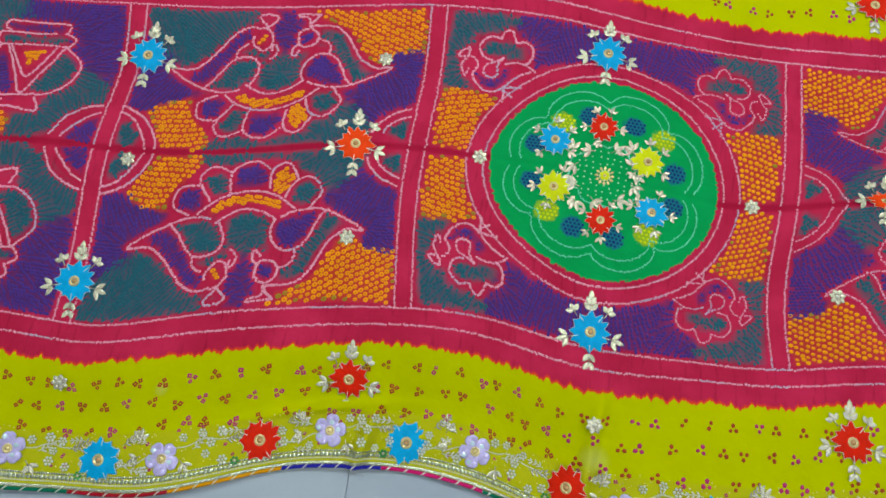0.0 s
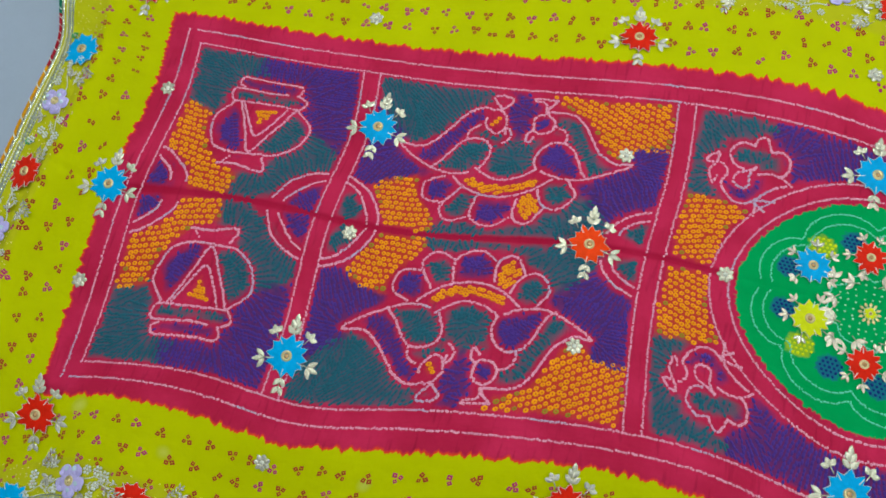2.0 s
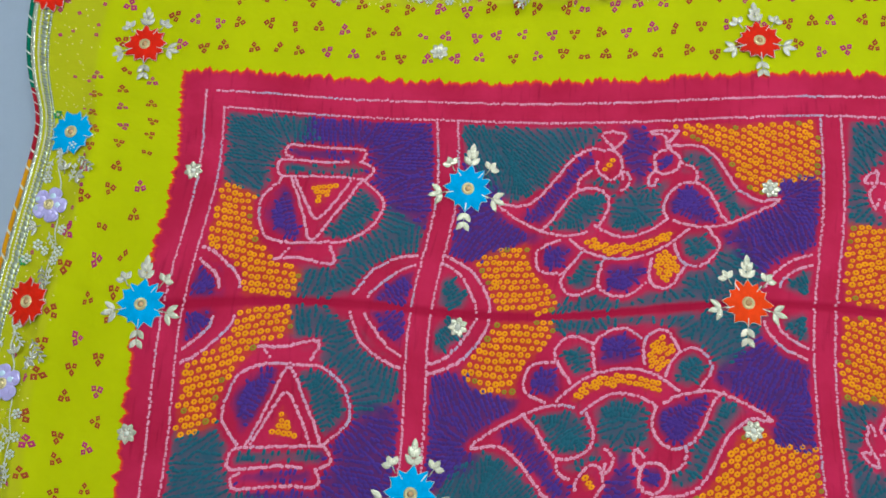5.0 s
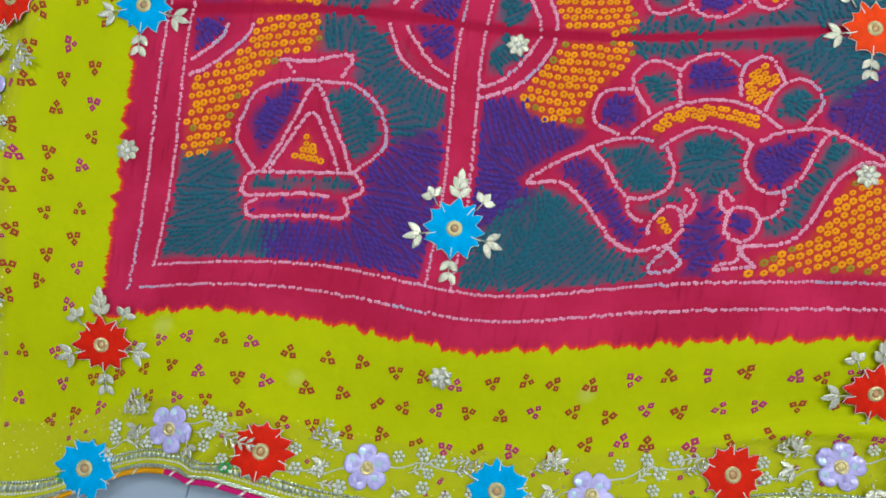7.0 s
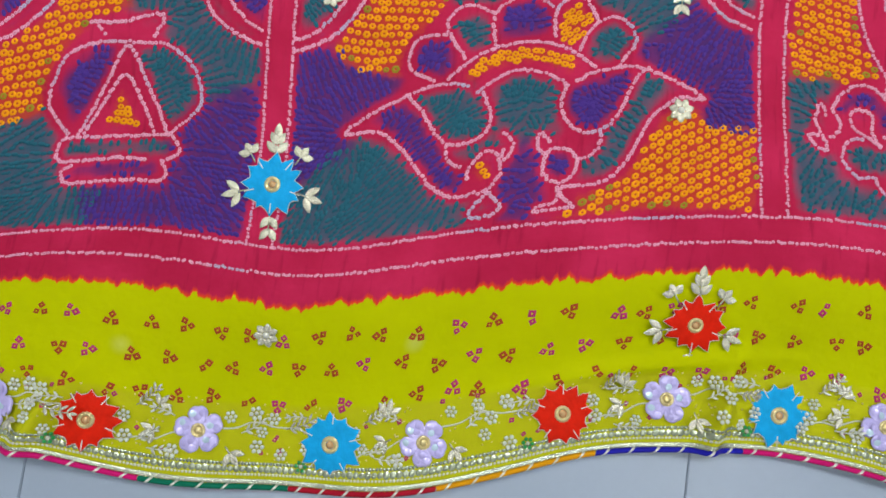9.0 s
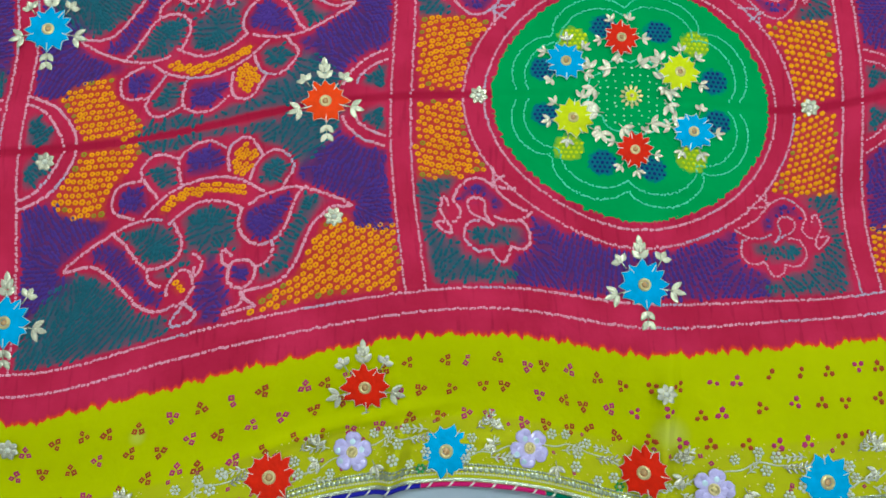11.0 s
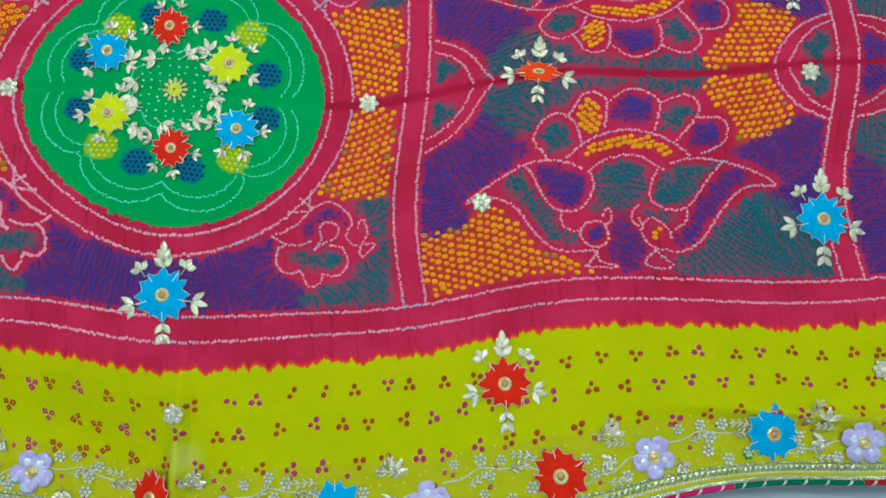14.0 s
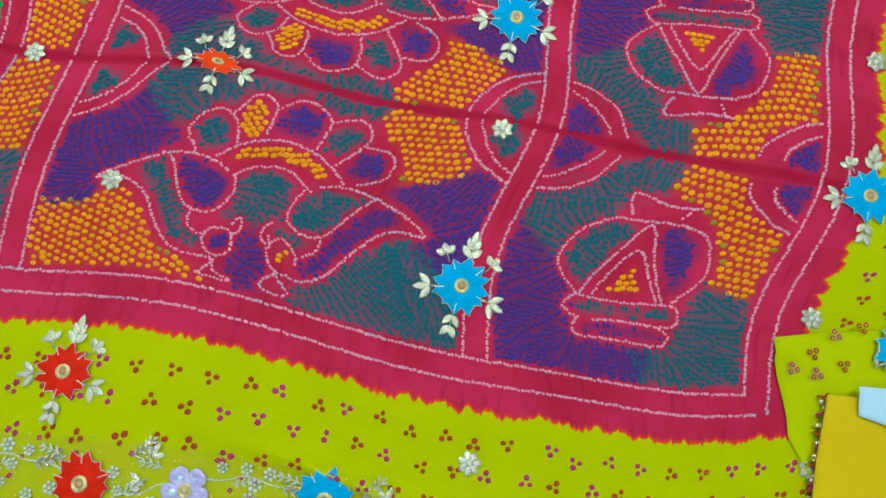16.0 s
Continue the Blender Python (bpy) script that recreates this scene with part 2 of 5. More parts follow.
LAY_Y_WEST = (
    (-0.545, -0.353, -0.219, -0.065, 0.067, 0.147, 0.360),
    (-0.536, -0.352, -0.229, -0.096, 0.052, 0.145, 0.361),
    (-0.483, -0.328, -0.215, -0.083, 0.045, 0.153, 0.363),
    (-0.491, -0.312, -0.187, -0.066, 0.050, 0.160, 0.360),
    (-0.489, -0.311, -0.189, -0.061, 0.057, 0.173, 0.367),
    (-0.473, -0.283, -0.159, -0.046, 0.065, 0.188, 0.389),
    (-0.428, -0.253, -0.128, -0.018, 0.090, 0.210, 0.427),
    (-0.406, -0.233, -0.115, -0.002, 0.108, 0.229, 0.445),
    (-0.410, -0.232, -0.109, -0.001, 0.106, 0.239, 0.458),
)
LAY_Y_EAST = (
    (-0.438, -0.250, -0.115, -0.003, 0.104, 0.229, 0.452),
    (-0.441, -0.246, -0.131, -0.019, 0.102, 0.215, 0.429),
    (-0.433, -0.237, -0.128, -0.011, 0.102, 0.214, 0.421),
    (-0.414, -0.215, -0.101, 0.016, 0.103, 0.221, 0.423),
    (-0.384, -0.213, -0.100, 0.015, 0.129, 0.233, 0.430),
    (-0.380, -0.216, -0.097, 0.027, 0.131, 0.242, 0.436),
    (-0.374, -0.206, -0.096, 0.029, 0.138, 0.249, 0.440),
    (-0.360, -0.193, -0.087, 0.038, 0.162, 0.255, 0.444),
    (-0.328, -0.160, -0.069, 0.044, 0.149, 0.257, 0.445),
    (-0.310, -0.143, -0.049, 0.050, 0.149, 0.260, 0.447),
)


NET_X, NET_Y, BENDS = np.array(LAY_X_WEST + LAY_X_EAST), np.array(LAY_Y_WEST + LAY_Y_EAST), {}


def spline_weights(xs, x):
    """Weights of a natural cubic curve through stations xs, at x."""
    k, h = len(xs), np.diff(xs)
    key = (k, float(xs[0]))
    if key not in BENDS:
        a, b = np.eye(k), np.zeros((k, k))
        for i in range(1, k - 1):
            a[i, i - 1:i + 2] = h[i - 1] / 6, (h[i - 1] + h[i]) / 3, h[i] / 6
            b[i, i - 1:i + 2] = 1 / h[i - 1], -1 / h[i - 1] - 1 / h[i], 1 / h[i]
        BENDS[key] = np.linalg.solve(a, b)
    bend = BENDS[key]
    i = np.clip(np.searchsorted(xs, x) - 1, 0, k - 2)
    p = (xs[i + 1] - x) / h[i]
    q, one = 1 - p, np.eye(k)
    return (p[:, None] * one[i] + q[:, None] * one[i + 1] + ((p ** 3 - p) * h[i] ** 2 / 6)[:, None] * bend[i]
            + ((q ** 3 - q) * h[i] ** 2 / 6)[:, None] * bend[i + 1])


FLOOR = -0.026
HEM_U = (-1.12, -0.92, -0.848, -0.76, -0.67, -0.565, -0.49, -0.38, -0.295, -0.20, -0.115, 0.0, 0.062, 0.168, 0.37, 1.12)
HEM_DROP = (-0.014, -0.012, 0.004, -0.009, -0.016, -0.019, -0.016, -0.022, -0.015, -0.024, -0.018, -0.020, -0.008, 0.003, 0.006, 0.004)


def relief(u, v):
    """Height of the cloth over the floor: soft waves, ruffles near the hem, pressed creases and a few pinched folds."""
    z = 0.0045 + 0.0012 * np.sin(9 * u + 3 * v) * np.cos(14 * v - 2 * u) + 0.0007 * np.sin(31 * u + 17 * v)
    rim = np.clip((np.abs(v) - 0.25) / 0.17, 0, 1)
    z = z + rim * (0.0025 * np.sin(21 * u + np.sign(v)) + 0.0012 * np.sin(47 * u + 2))
    lower = np.clip((-v - 0.26) / 0.10, 0, 1)
    z = z + lower ** 2 * (3 - 2 * lower) * sum(np.interp(u + k, HEM_U, HEM_DROP) for k in (-0.02, 0.0, 0.02)) / 3
    z = z - np.clip((v - 0.27) / 0.12, 0, 1) * 0.006
    end = np.clip((np.abs(u) - 0.95) / 0.17, 0, 1)
    z = z + end * (0.004 * np.sin(23 * v) - 0.002)
    z = z - 0.0016 * np.exp(-(v / 0.0035) ** 2)
    for cu, cv, du, dv, along, across, high in (
            (0.02, -0.36, 0.1, 1.0, 0.10, 0.008, 0.012), (-0.262, -0.40, 0.12, 1.0, 0.05, 0.009, 0.016),
            (-0.32, -0.352, 1.0, 0.06, 0.09, 0.007, 0.007), (0.60, -0.36, 1.0, -0.10, 0.12, 0.008, 0.009),
            (-0.815, -0.395, 0.5, 1.0, 0.05, 0.010, 0.012), (-1.055, -0.05, 0.03, 1.0, 0.30, 0.012, 0.009),
            (-0.56, 0.365, 1.0, 0.05, 0.12, 0.010, 0.010), (0.015, 0.12, 0.03, 1.0, 0.1, 0.005, 0.002),
            (0.02, -0.19, 0.03, 1.0, 0.08, 0.005, 0.002), (-0.2, -0.385, 1.0, 0.1, 0.05, 0.006, 0.004)):
        s = math.hypot(du, dv)
        a = ((u - cu) * du + (v - cv) * dv) / s
        b = ((v - cv) * du - (u - cu) * dv) / s
        z = z + high * np.exp(-(a / along) ** 2 - (b / across) ** 2)
    return np.maximum(z, FLOOR + 0.002)


def laid(u, v, up=0.0):
    """Places in the world of points (u, v) of the cloth."""
    u, v = np.asarray(u, float).ravel(), np.asarray(v, float).ravel()
    wu, wv = spline_weights(U_ST, u), spline_weights(V_ST, v)
    x = ((wu @ NET_X) * wv).sum(1)
    y = ((wu @ NET_Y) * wv).sum(1)
    return np.stack([x, y, relief(u, v) + up], 1)


def found(x, y):
    """The (u, v) of the cloth at a place of the world."""
    p = np.array([x, y + 0.02])
    for _ in range(9):
        f, fu, fv = laid([p[0], p[0] + 1e-4, p[0]], [p[1], p[1], p[1] + 1e-4])[:, :2]
        j = np.stack([fu - f, fv - f], 1) / 1e-4
        p = p + np.clip(np.linalg.solve(j, np.array([x, y]) - f), -0.1, 0.1)
        p = np.clip(p, (-1.115, -0.425), (1.115, 0.425))
    return p


# ---- helpers for meshes ----
def linked(name, verts, faces, material, parent=None, label="", smooth=True):
    me = bpy.data.meshes.new(name)
    me.from_pydata(np.asarray(verts).tolist(), [], [list(map(int, f)) for f in faces])
    me.materials.append(material)
    if smooth:
        me.polygons.foreach_set("use_smooth", [True] * len(me.polygons))
    ob = new(name, me)
    if parent:
        ob.parent = parent
    return tagged(ob, label)


def part(name, bm, material, parent, label="", smooth=True):
    """Links a bmesh as one mesh under a thing or a part."""
    me = bpy.data.meshes.new(name)
    bm.to_mesh(me)
    bm.free()
    me.materials.append(material)
    if smooth:
        me.polygons.foreach_set("use_smooth", [True] * len(me.polygons))
    ob = new(name, me)
    ob.parent = parent
    return tagged(ob, label)


def box(bm, size, m, bevel=0.0):
    got = bmesh.ops.create_cube(bm, size=1, matrix=m @ Matrix.Diagonal((*size, 1)))
    if bevel:
        edges = {e for v in got["verts"] for e in v.link_edges}
        bmesh.ops.bevel(bm, geom=list(edges), offset=bevel, segments=2, affect="EDGES")


def walked(points, step, smooth=True):
    """Evenly spaced points along a curve through the given ones."""
    p = np.array(points, float)
    if smooth and len(p) > 2:
        t = np.linspace(0, len(p) - 1, 12 * len(p))
        p = spline_weights(np.arange(len(p), dtype=float), t) @ p
    d = np.r_[0, np.cumsum(np.linalg.norm(np.diff(p, axis=0), axis=1))]
    s = np.linspace(0, d[-1], max(2, int(d[-1] / step) + 1))
    return np.stack([np.interp(s, d, p[:, 0]), np.interp(s, d, p[:, 1])], 1)


def dots(name, uv, radius, material, parent, label="", ring=False, long=1.0, turn=None, seed=0, kind="stuff", n_side=6, flat=False):
    """Many small raised dots or rings of dye on the cloth, in one mesh."""
    rng = np.random.RandomState(seed)
    uv = np.asarray(uv, float)
    k = len(uv)
    if not k:
        return None
    a = np.arange(n_side) * 2 * np.pi / n_side
    r = radius * rng.uniform(0.85, 1.15, (k, 1))
    th = rng.uniform(0, 6.28, (k, 1)) if turn is None else np.asarray(turn).reshape(k, 1)
    loops = ((1.0, 0.0003), (0.66, 0.0011), (0.26, 0.0004)) if ring else ((1.0, 0.0004), (0.85, 0.0009)) if flat else ((1.0, 0.0003), (0.6, 0.0010))
    verts, per = [], len(loops) * n_side + (0 if ring else 1)
    for f, up in loops:
        cx, cy = np.cos(a)[None] * r * f * long, np.sin(a)[None] * r * f * rng.uniform(0.85, 1.0, (k, 1))
        pu = uv[:, :1] + cx * np.cos(th) - cy * np.sin(th)
        pv = uv[:, 1:] + cx * np.sin(th) + cy * np.cos(th)
        verts.append(laid(pu, pv, up).reshape(k, n_side, 3))
    if not ring:
        verts.append(laid(uv[:, 0], uv[:, 1], 0.0008 if flat else 0.0012).reshape(k, 1, 3))
    verts = np.concatenate(verts, 1).reshape(-1, 3)
    one = []
    for q in range(len(loops) - 1):
        for i in range(n_side):
            j = (i + 1) % n_side
            one.append((q * n_side + i, q * n_side + j, (q + 1) * n_side + j, (q + 1) * n_side + i))
    faces = [tuple(b * per + x for x in f) for b in range(k) for f in one]
    if not ring:
        base = (len(loops) - 1) * n_side
        faces += [(b * per + base + i, b * per + base + (i + 1) % n_side, b * per + per - 1) for b in range(k) for i in range(n_side)]
    return tagged(linked(name, verts, faces, material, parent, label), kind=kind)


# ---- the room ----
def room():
    floor = tagged(new("floor", None), "pale blue-white glazed tile floor with thin joints", "floor", kind="structure")
    for side, (cx, cy, sx, sy) in {"north": (0, 3.1, 6.4, 0.2), "south": (0, -3.1, 6.4, 0.2), "east": (3.1, 0, 0.2, 6.0), "west": (-3.1, 0, 0.2, 6.0)}.items():
        bm = bmesh.new()
        box(bm, (sx, sy, 2.7), Matrix.Translation((cx, cy, 1.30)))
        me = bpy.data.meshes.new("wall_" + side)
        bm.to_mesh(me)
        bm.free()
        me.materials.append(M_WALL)
        tagged(new("wall_" + side, me), "plain white painted wall", "wall", kind="structure")
    bm = bmesh.new()
    box(bm, (6.4, 6.4, 0.1), Matrix.Translation((0, 0, 2.70)))
    me = bpy.data.meshes.new("ceiling")
    bm.to_mesh(me)
    bm.free()
    me.materials.append(M_WALL)
    tagged(new("ceiling", me), "plain white painted ceiling", "ceiling", kind="structure")
    bm = bmesh.new()
    box(bm, (6.4, 6.4, 0.05), Matrix.Translation((0, 0, FLOOR - 0.030)))
    part("grout_bed", bm, M_JOINT, floor, smooth=False)
    joints = (-3.0, -2.435, -1.894, -1.353, -0.826, -0.265, 0.811, 1.352, 1.893, 2.434, 3.0)
    for x0, x1 in zip(joints, joints[1:]):
        bm = bmesh.new()
        box(bm, (x1 - x0 - 0.0009, 1.1991, 0.012), Matrix.Translation(((x0 + x1) / 2, 0, FLOOR - 0.006)), 0.0008)
        o = part("tile", bm, M_TILE, floor, smooth=False)
        for y in (-2.4, -1.2, 1.2, 2.4):
            k = o.copy()
            scene.collection.objects.link(k)
            k.location = (0, y, 0)
    lamp = tagged(new("ceiling_light", None), "flat white ceiling panel light, switched on", "lamp", "ceiling panel lights")
    lamp.location = (-0.9, 0.9, 2.65)
    bm = bmesh.new()
    for dx, dy, sx, sy in ((0, 0.28, 1.0, 0.04), (0, -0.28, 1.0, 0.04), (0.48, 0, 0.04, 0.52), (-0.48, 0, 0.04, 0.52)):
        box(bm, (sx, sy, 0.05), Matrix.Translation((dx, dy, -0.025)))
    part("frame", bm, M_HOUSING, lamp, smooth=False)
    bm = bmesh.new()
    box(bm, (0.92, 0.52, 0.01), Matrix.Translation((0, 0, -0.01)))
    part("diffuser", bm, M_GLOW, lamp, "glowing white diffuser", smooth=False)
    for lx, ly in ((0.9, 0.9), (-0.9, -1.1), (0.9, -1.1)):
        copy_thing(lamp, pose(lx, ly, 2.65))


room()

# ---- the dyed pattern, one quarter of it (length from the middle, width from the crease) ----
MOTIFS = {
    "pot": (
        ((0.820, 0.061), (0.837, 0.066), (0.848, 0.079), (0.854, 0.096), (0.852, 0.112), (0.840, 0.129), (0.837, 0.137)),
        ((0.820, 0.061), (0.799, 0.061), (0.772, 0.064), (0.759, 0.065), (0.744, 0.074), (0.732, 0.087), (0.726, 0.104), (0.727, 0.117), (0.738, 0.130), (0.749, 0.140)),
        ((0.822, 0.043), (0.801, 0.045), (0.781, 0.042), (0.762, 0.041), (0.769, 0.058)),
        ((0.817, 0.044), (0.811, 0.054)),
        ((0.827, 0.136), (0.813, 0.107), (0.802, 0.084), (0.790, 0.065), (0.777, 0.089), (0.765, 0.113), (0.752, 0.140)),
        ((0.822, 0.135), (0.809, 0.112), (0.799, 0.096), (0.790, 0.090), (0.779, 0.106), (0.769, 0.127), (0.764, 0.138)),
        ((0.752, 0.164), (0.742, 0.159), (0.740, 0.153), (0.746, 0.144), (0.757, 0.142), (0.784, 0.142), (0.816, 0.139), (0.838, 0.138), (0.843, 0.146), (0.839, 0.158), (0.809, 0.160), (0.782, 0.161), (0.768, 0.163)),
        ((0.829, 0.163), (0.836, 0.168), (0.834, 0.176), (0.825, 0.180), (0.791, 0.180), (0.764, 0.181), (0.751, 0.180), (0.749, 0.172), (0.754, 0.164)),
    ),
    "arc": (
        ((0.902, 0.052), (0.885, 0.046), (0.868, 0.035), (0.855, 0.025), (0.850, 0.014)),
        ((0.901, 0.040), (0.887, 0.032), (0.876, 0.023), (0.872, 0.013)),
        ((0.734, 0.010), (0.728, 0.023), (0.721, 0.036), (0.710, 0.045), (0.696, 0.053), (0.678, 0.057)),
        ((0.719, 0.009), (0.714, 0.017), (0.701, 0.031), (0.690, 0.040), (0.678, 0.046)),
        ((0.648, 0.059), (0.623, 0.049), (0.604, 0.035), (0.591, 0.017), (0.587, 0.005)),
        ((0.648, 0.050), (0.632, 0.043), (0.617, 0.030), (0.606, 0.014), (0.601, 0.004)),
        ((0.308, 0.021), (0.300, 0.036), (0.284, 0.050), (0.264, 0.058)),
        ((0.294, 0.020), (0.289, 0.030), (0.277, 0.040), (0.262, 0.046)),
    ),
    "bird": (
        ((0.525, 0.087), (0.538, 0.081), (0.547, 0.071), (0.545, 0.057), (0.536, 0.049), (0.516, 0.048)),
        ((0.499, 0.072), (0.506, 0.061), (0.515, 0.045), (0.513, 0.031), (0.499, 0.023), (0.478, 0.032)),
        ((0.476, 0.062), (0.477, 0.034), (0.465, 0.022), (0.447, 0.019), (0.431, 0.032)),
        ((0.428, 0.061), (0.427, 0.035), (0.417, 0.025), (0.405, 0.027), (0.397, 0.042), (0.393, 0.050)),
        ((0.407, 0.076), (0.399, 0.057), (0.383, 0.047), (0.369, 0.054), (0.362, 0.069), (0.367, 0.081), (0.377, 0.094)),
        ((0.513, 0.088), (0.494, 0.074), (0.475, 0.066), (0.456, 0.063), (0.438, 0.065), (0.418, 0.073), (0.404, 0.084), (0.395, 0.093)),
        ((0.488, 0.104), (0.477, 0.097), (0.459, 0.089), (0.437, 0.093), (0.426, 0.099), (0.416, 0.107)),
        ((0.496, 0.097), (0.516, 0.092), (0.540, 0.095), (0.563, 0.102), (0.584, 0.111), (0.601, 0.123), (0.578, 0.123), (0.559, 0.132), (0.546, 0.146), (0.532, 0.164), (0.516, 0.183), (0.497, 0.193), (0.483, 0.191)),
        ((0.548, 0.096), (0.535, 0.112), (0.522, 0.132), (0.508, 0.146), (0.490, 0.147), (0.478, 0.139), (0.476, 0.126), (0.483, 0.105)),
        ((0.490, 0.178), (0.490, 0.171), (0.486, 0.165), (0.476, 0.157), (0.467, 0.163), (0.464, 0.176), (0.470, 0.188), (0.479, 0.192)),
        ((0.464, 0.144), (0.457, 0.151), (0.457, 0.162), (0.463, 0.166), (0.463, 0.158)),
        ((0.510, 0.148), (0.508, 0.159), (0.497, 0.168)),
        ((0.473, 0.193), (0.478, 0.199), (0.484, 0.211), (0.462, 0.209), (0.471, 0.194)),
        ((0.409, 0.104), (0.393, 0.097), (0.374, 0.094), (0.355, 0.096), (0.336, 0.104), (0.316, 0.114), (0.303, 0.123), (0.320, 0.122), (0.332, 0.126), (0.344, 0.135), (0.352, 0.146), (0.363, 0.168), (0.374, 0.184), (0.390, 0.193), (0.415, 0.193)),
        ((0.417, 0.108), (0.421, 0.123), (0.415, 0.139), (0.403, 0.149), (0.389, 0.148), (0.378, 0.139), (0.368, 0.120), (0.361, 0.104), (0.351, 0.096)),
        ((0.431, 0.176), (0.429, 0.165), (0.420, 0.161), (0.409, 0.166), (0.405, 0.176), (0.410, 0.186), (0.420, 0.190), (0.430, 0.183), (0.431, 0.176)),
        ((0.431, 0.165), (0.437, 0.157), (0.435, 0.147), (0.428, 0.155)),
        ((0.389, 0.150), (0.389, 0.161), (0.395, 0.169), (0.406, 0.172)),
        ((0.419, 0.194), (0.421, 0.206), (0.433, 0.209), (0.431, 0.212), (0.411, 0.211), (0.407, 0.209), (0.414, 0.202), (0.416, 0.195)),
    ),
    "small_bird": (
        ((0.113, 0.141), (0.131, 0.130), (0.146, 0.113), (0.159, 0.103), (0.171, 0.102), (0.181, 0.109), (0.191, 0.124), (0.185, 0.136), (0.188, 0.147), (0.194, 0.150)),
        ((0.107, 0.143), (0.120, 0.150), (0.134, 0.151), (0.147, 0.147)),
        ((0.151, 0.155), (0.158, 0.142), (0.157, 0.130), (0.167, 0.124), (0.176, 0.129), (0.174, 0.140), (0.163, 0.147), (0.151, 0.155)),
        ((0.120, 0.152), (0.113, 0.159), (0.112, 0.173), (0.119, 0.181), (0.128, 0.181), (0.134, 0.179), (0.138, 0.187), (0.145, 0.196), (0.155, 0.188), (0.157, 0.182), (0.170, 0.184), (0.182, 0.174), (0.184, 0.164), (0.179, 0.153), (0.167, 0.150)),
        ((0.197, 0.130), (0.201, 0.121), (0.205, 0.127), (0.207, 0.138), (0.200, 0.150), (0.199, 0.163), (0.213, 0.151), (0.205, 0.149)),
        ((0.124, 0.116), (0.146, 0.111), (0.135, 0.100)),
        ((0.146, 0.091), (0.146, 0.105), (0.150, 0.109)),
    ),
}
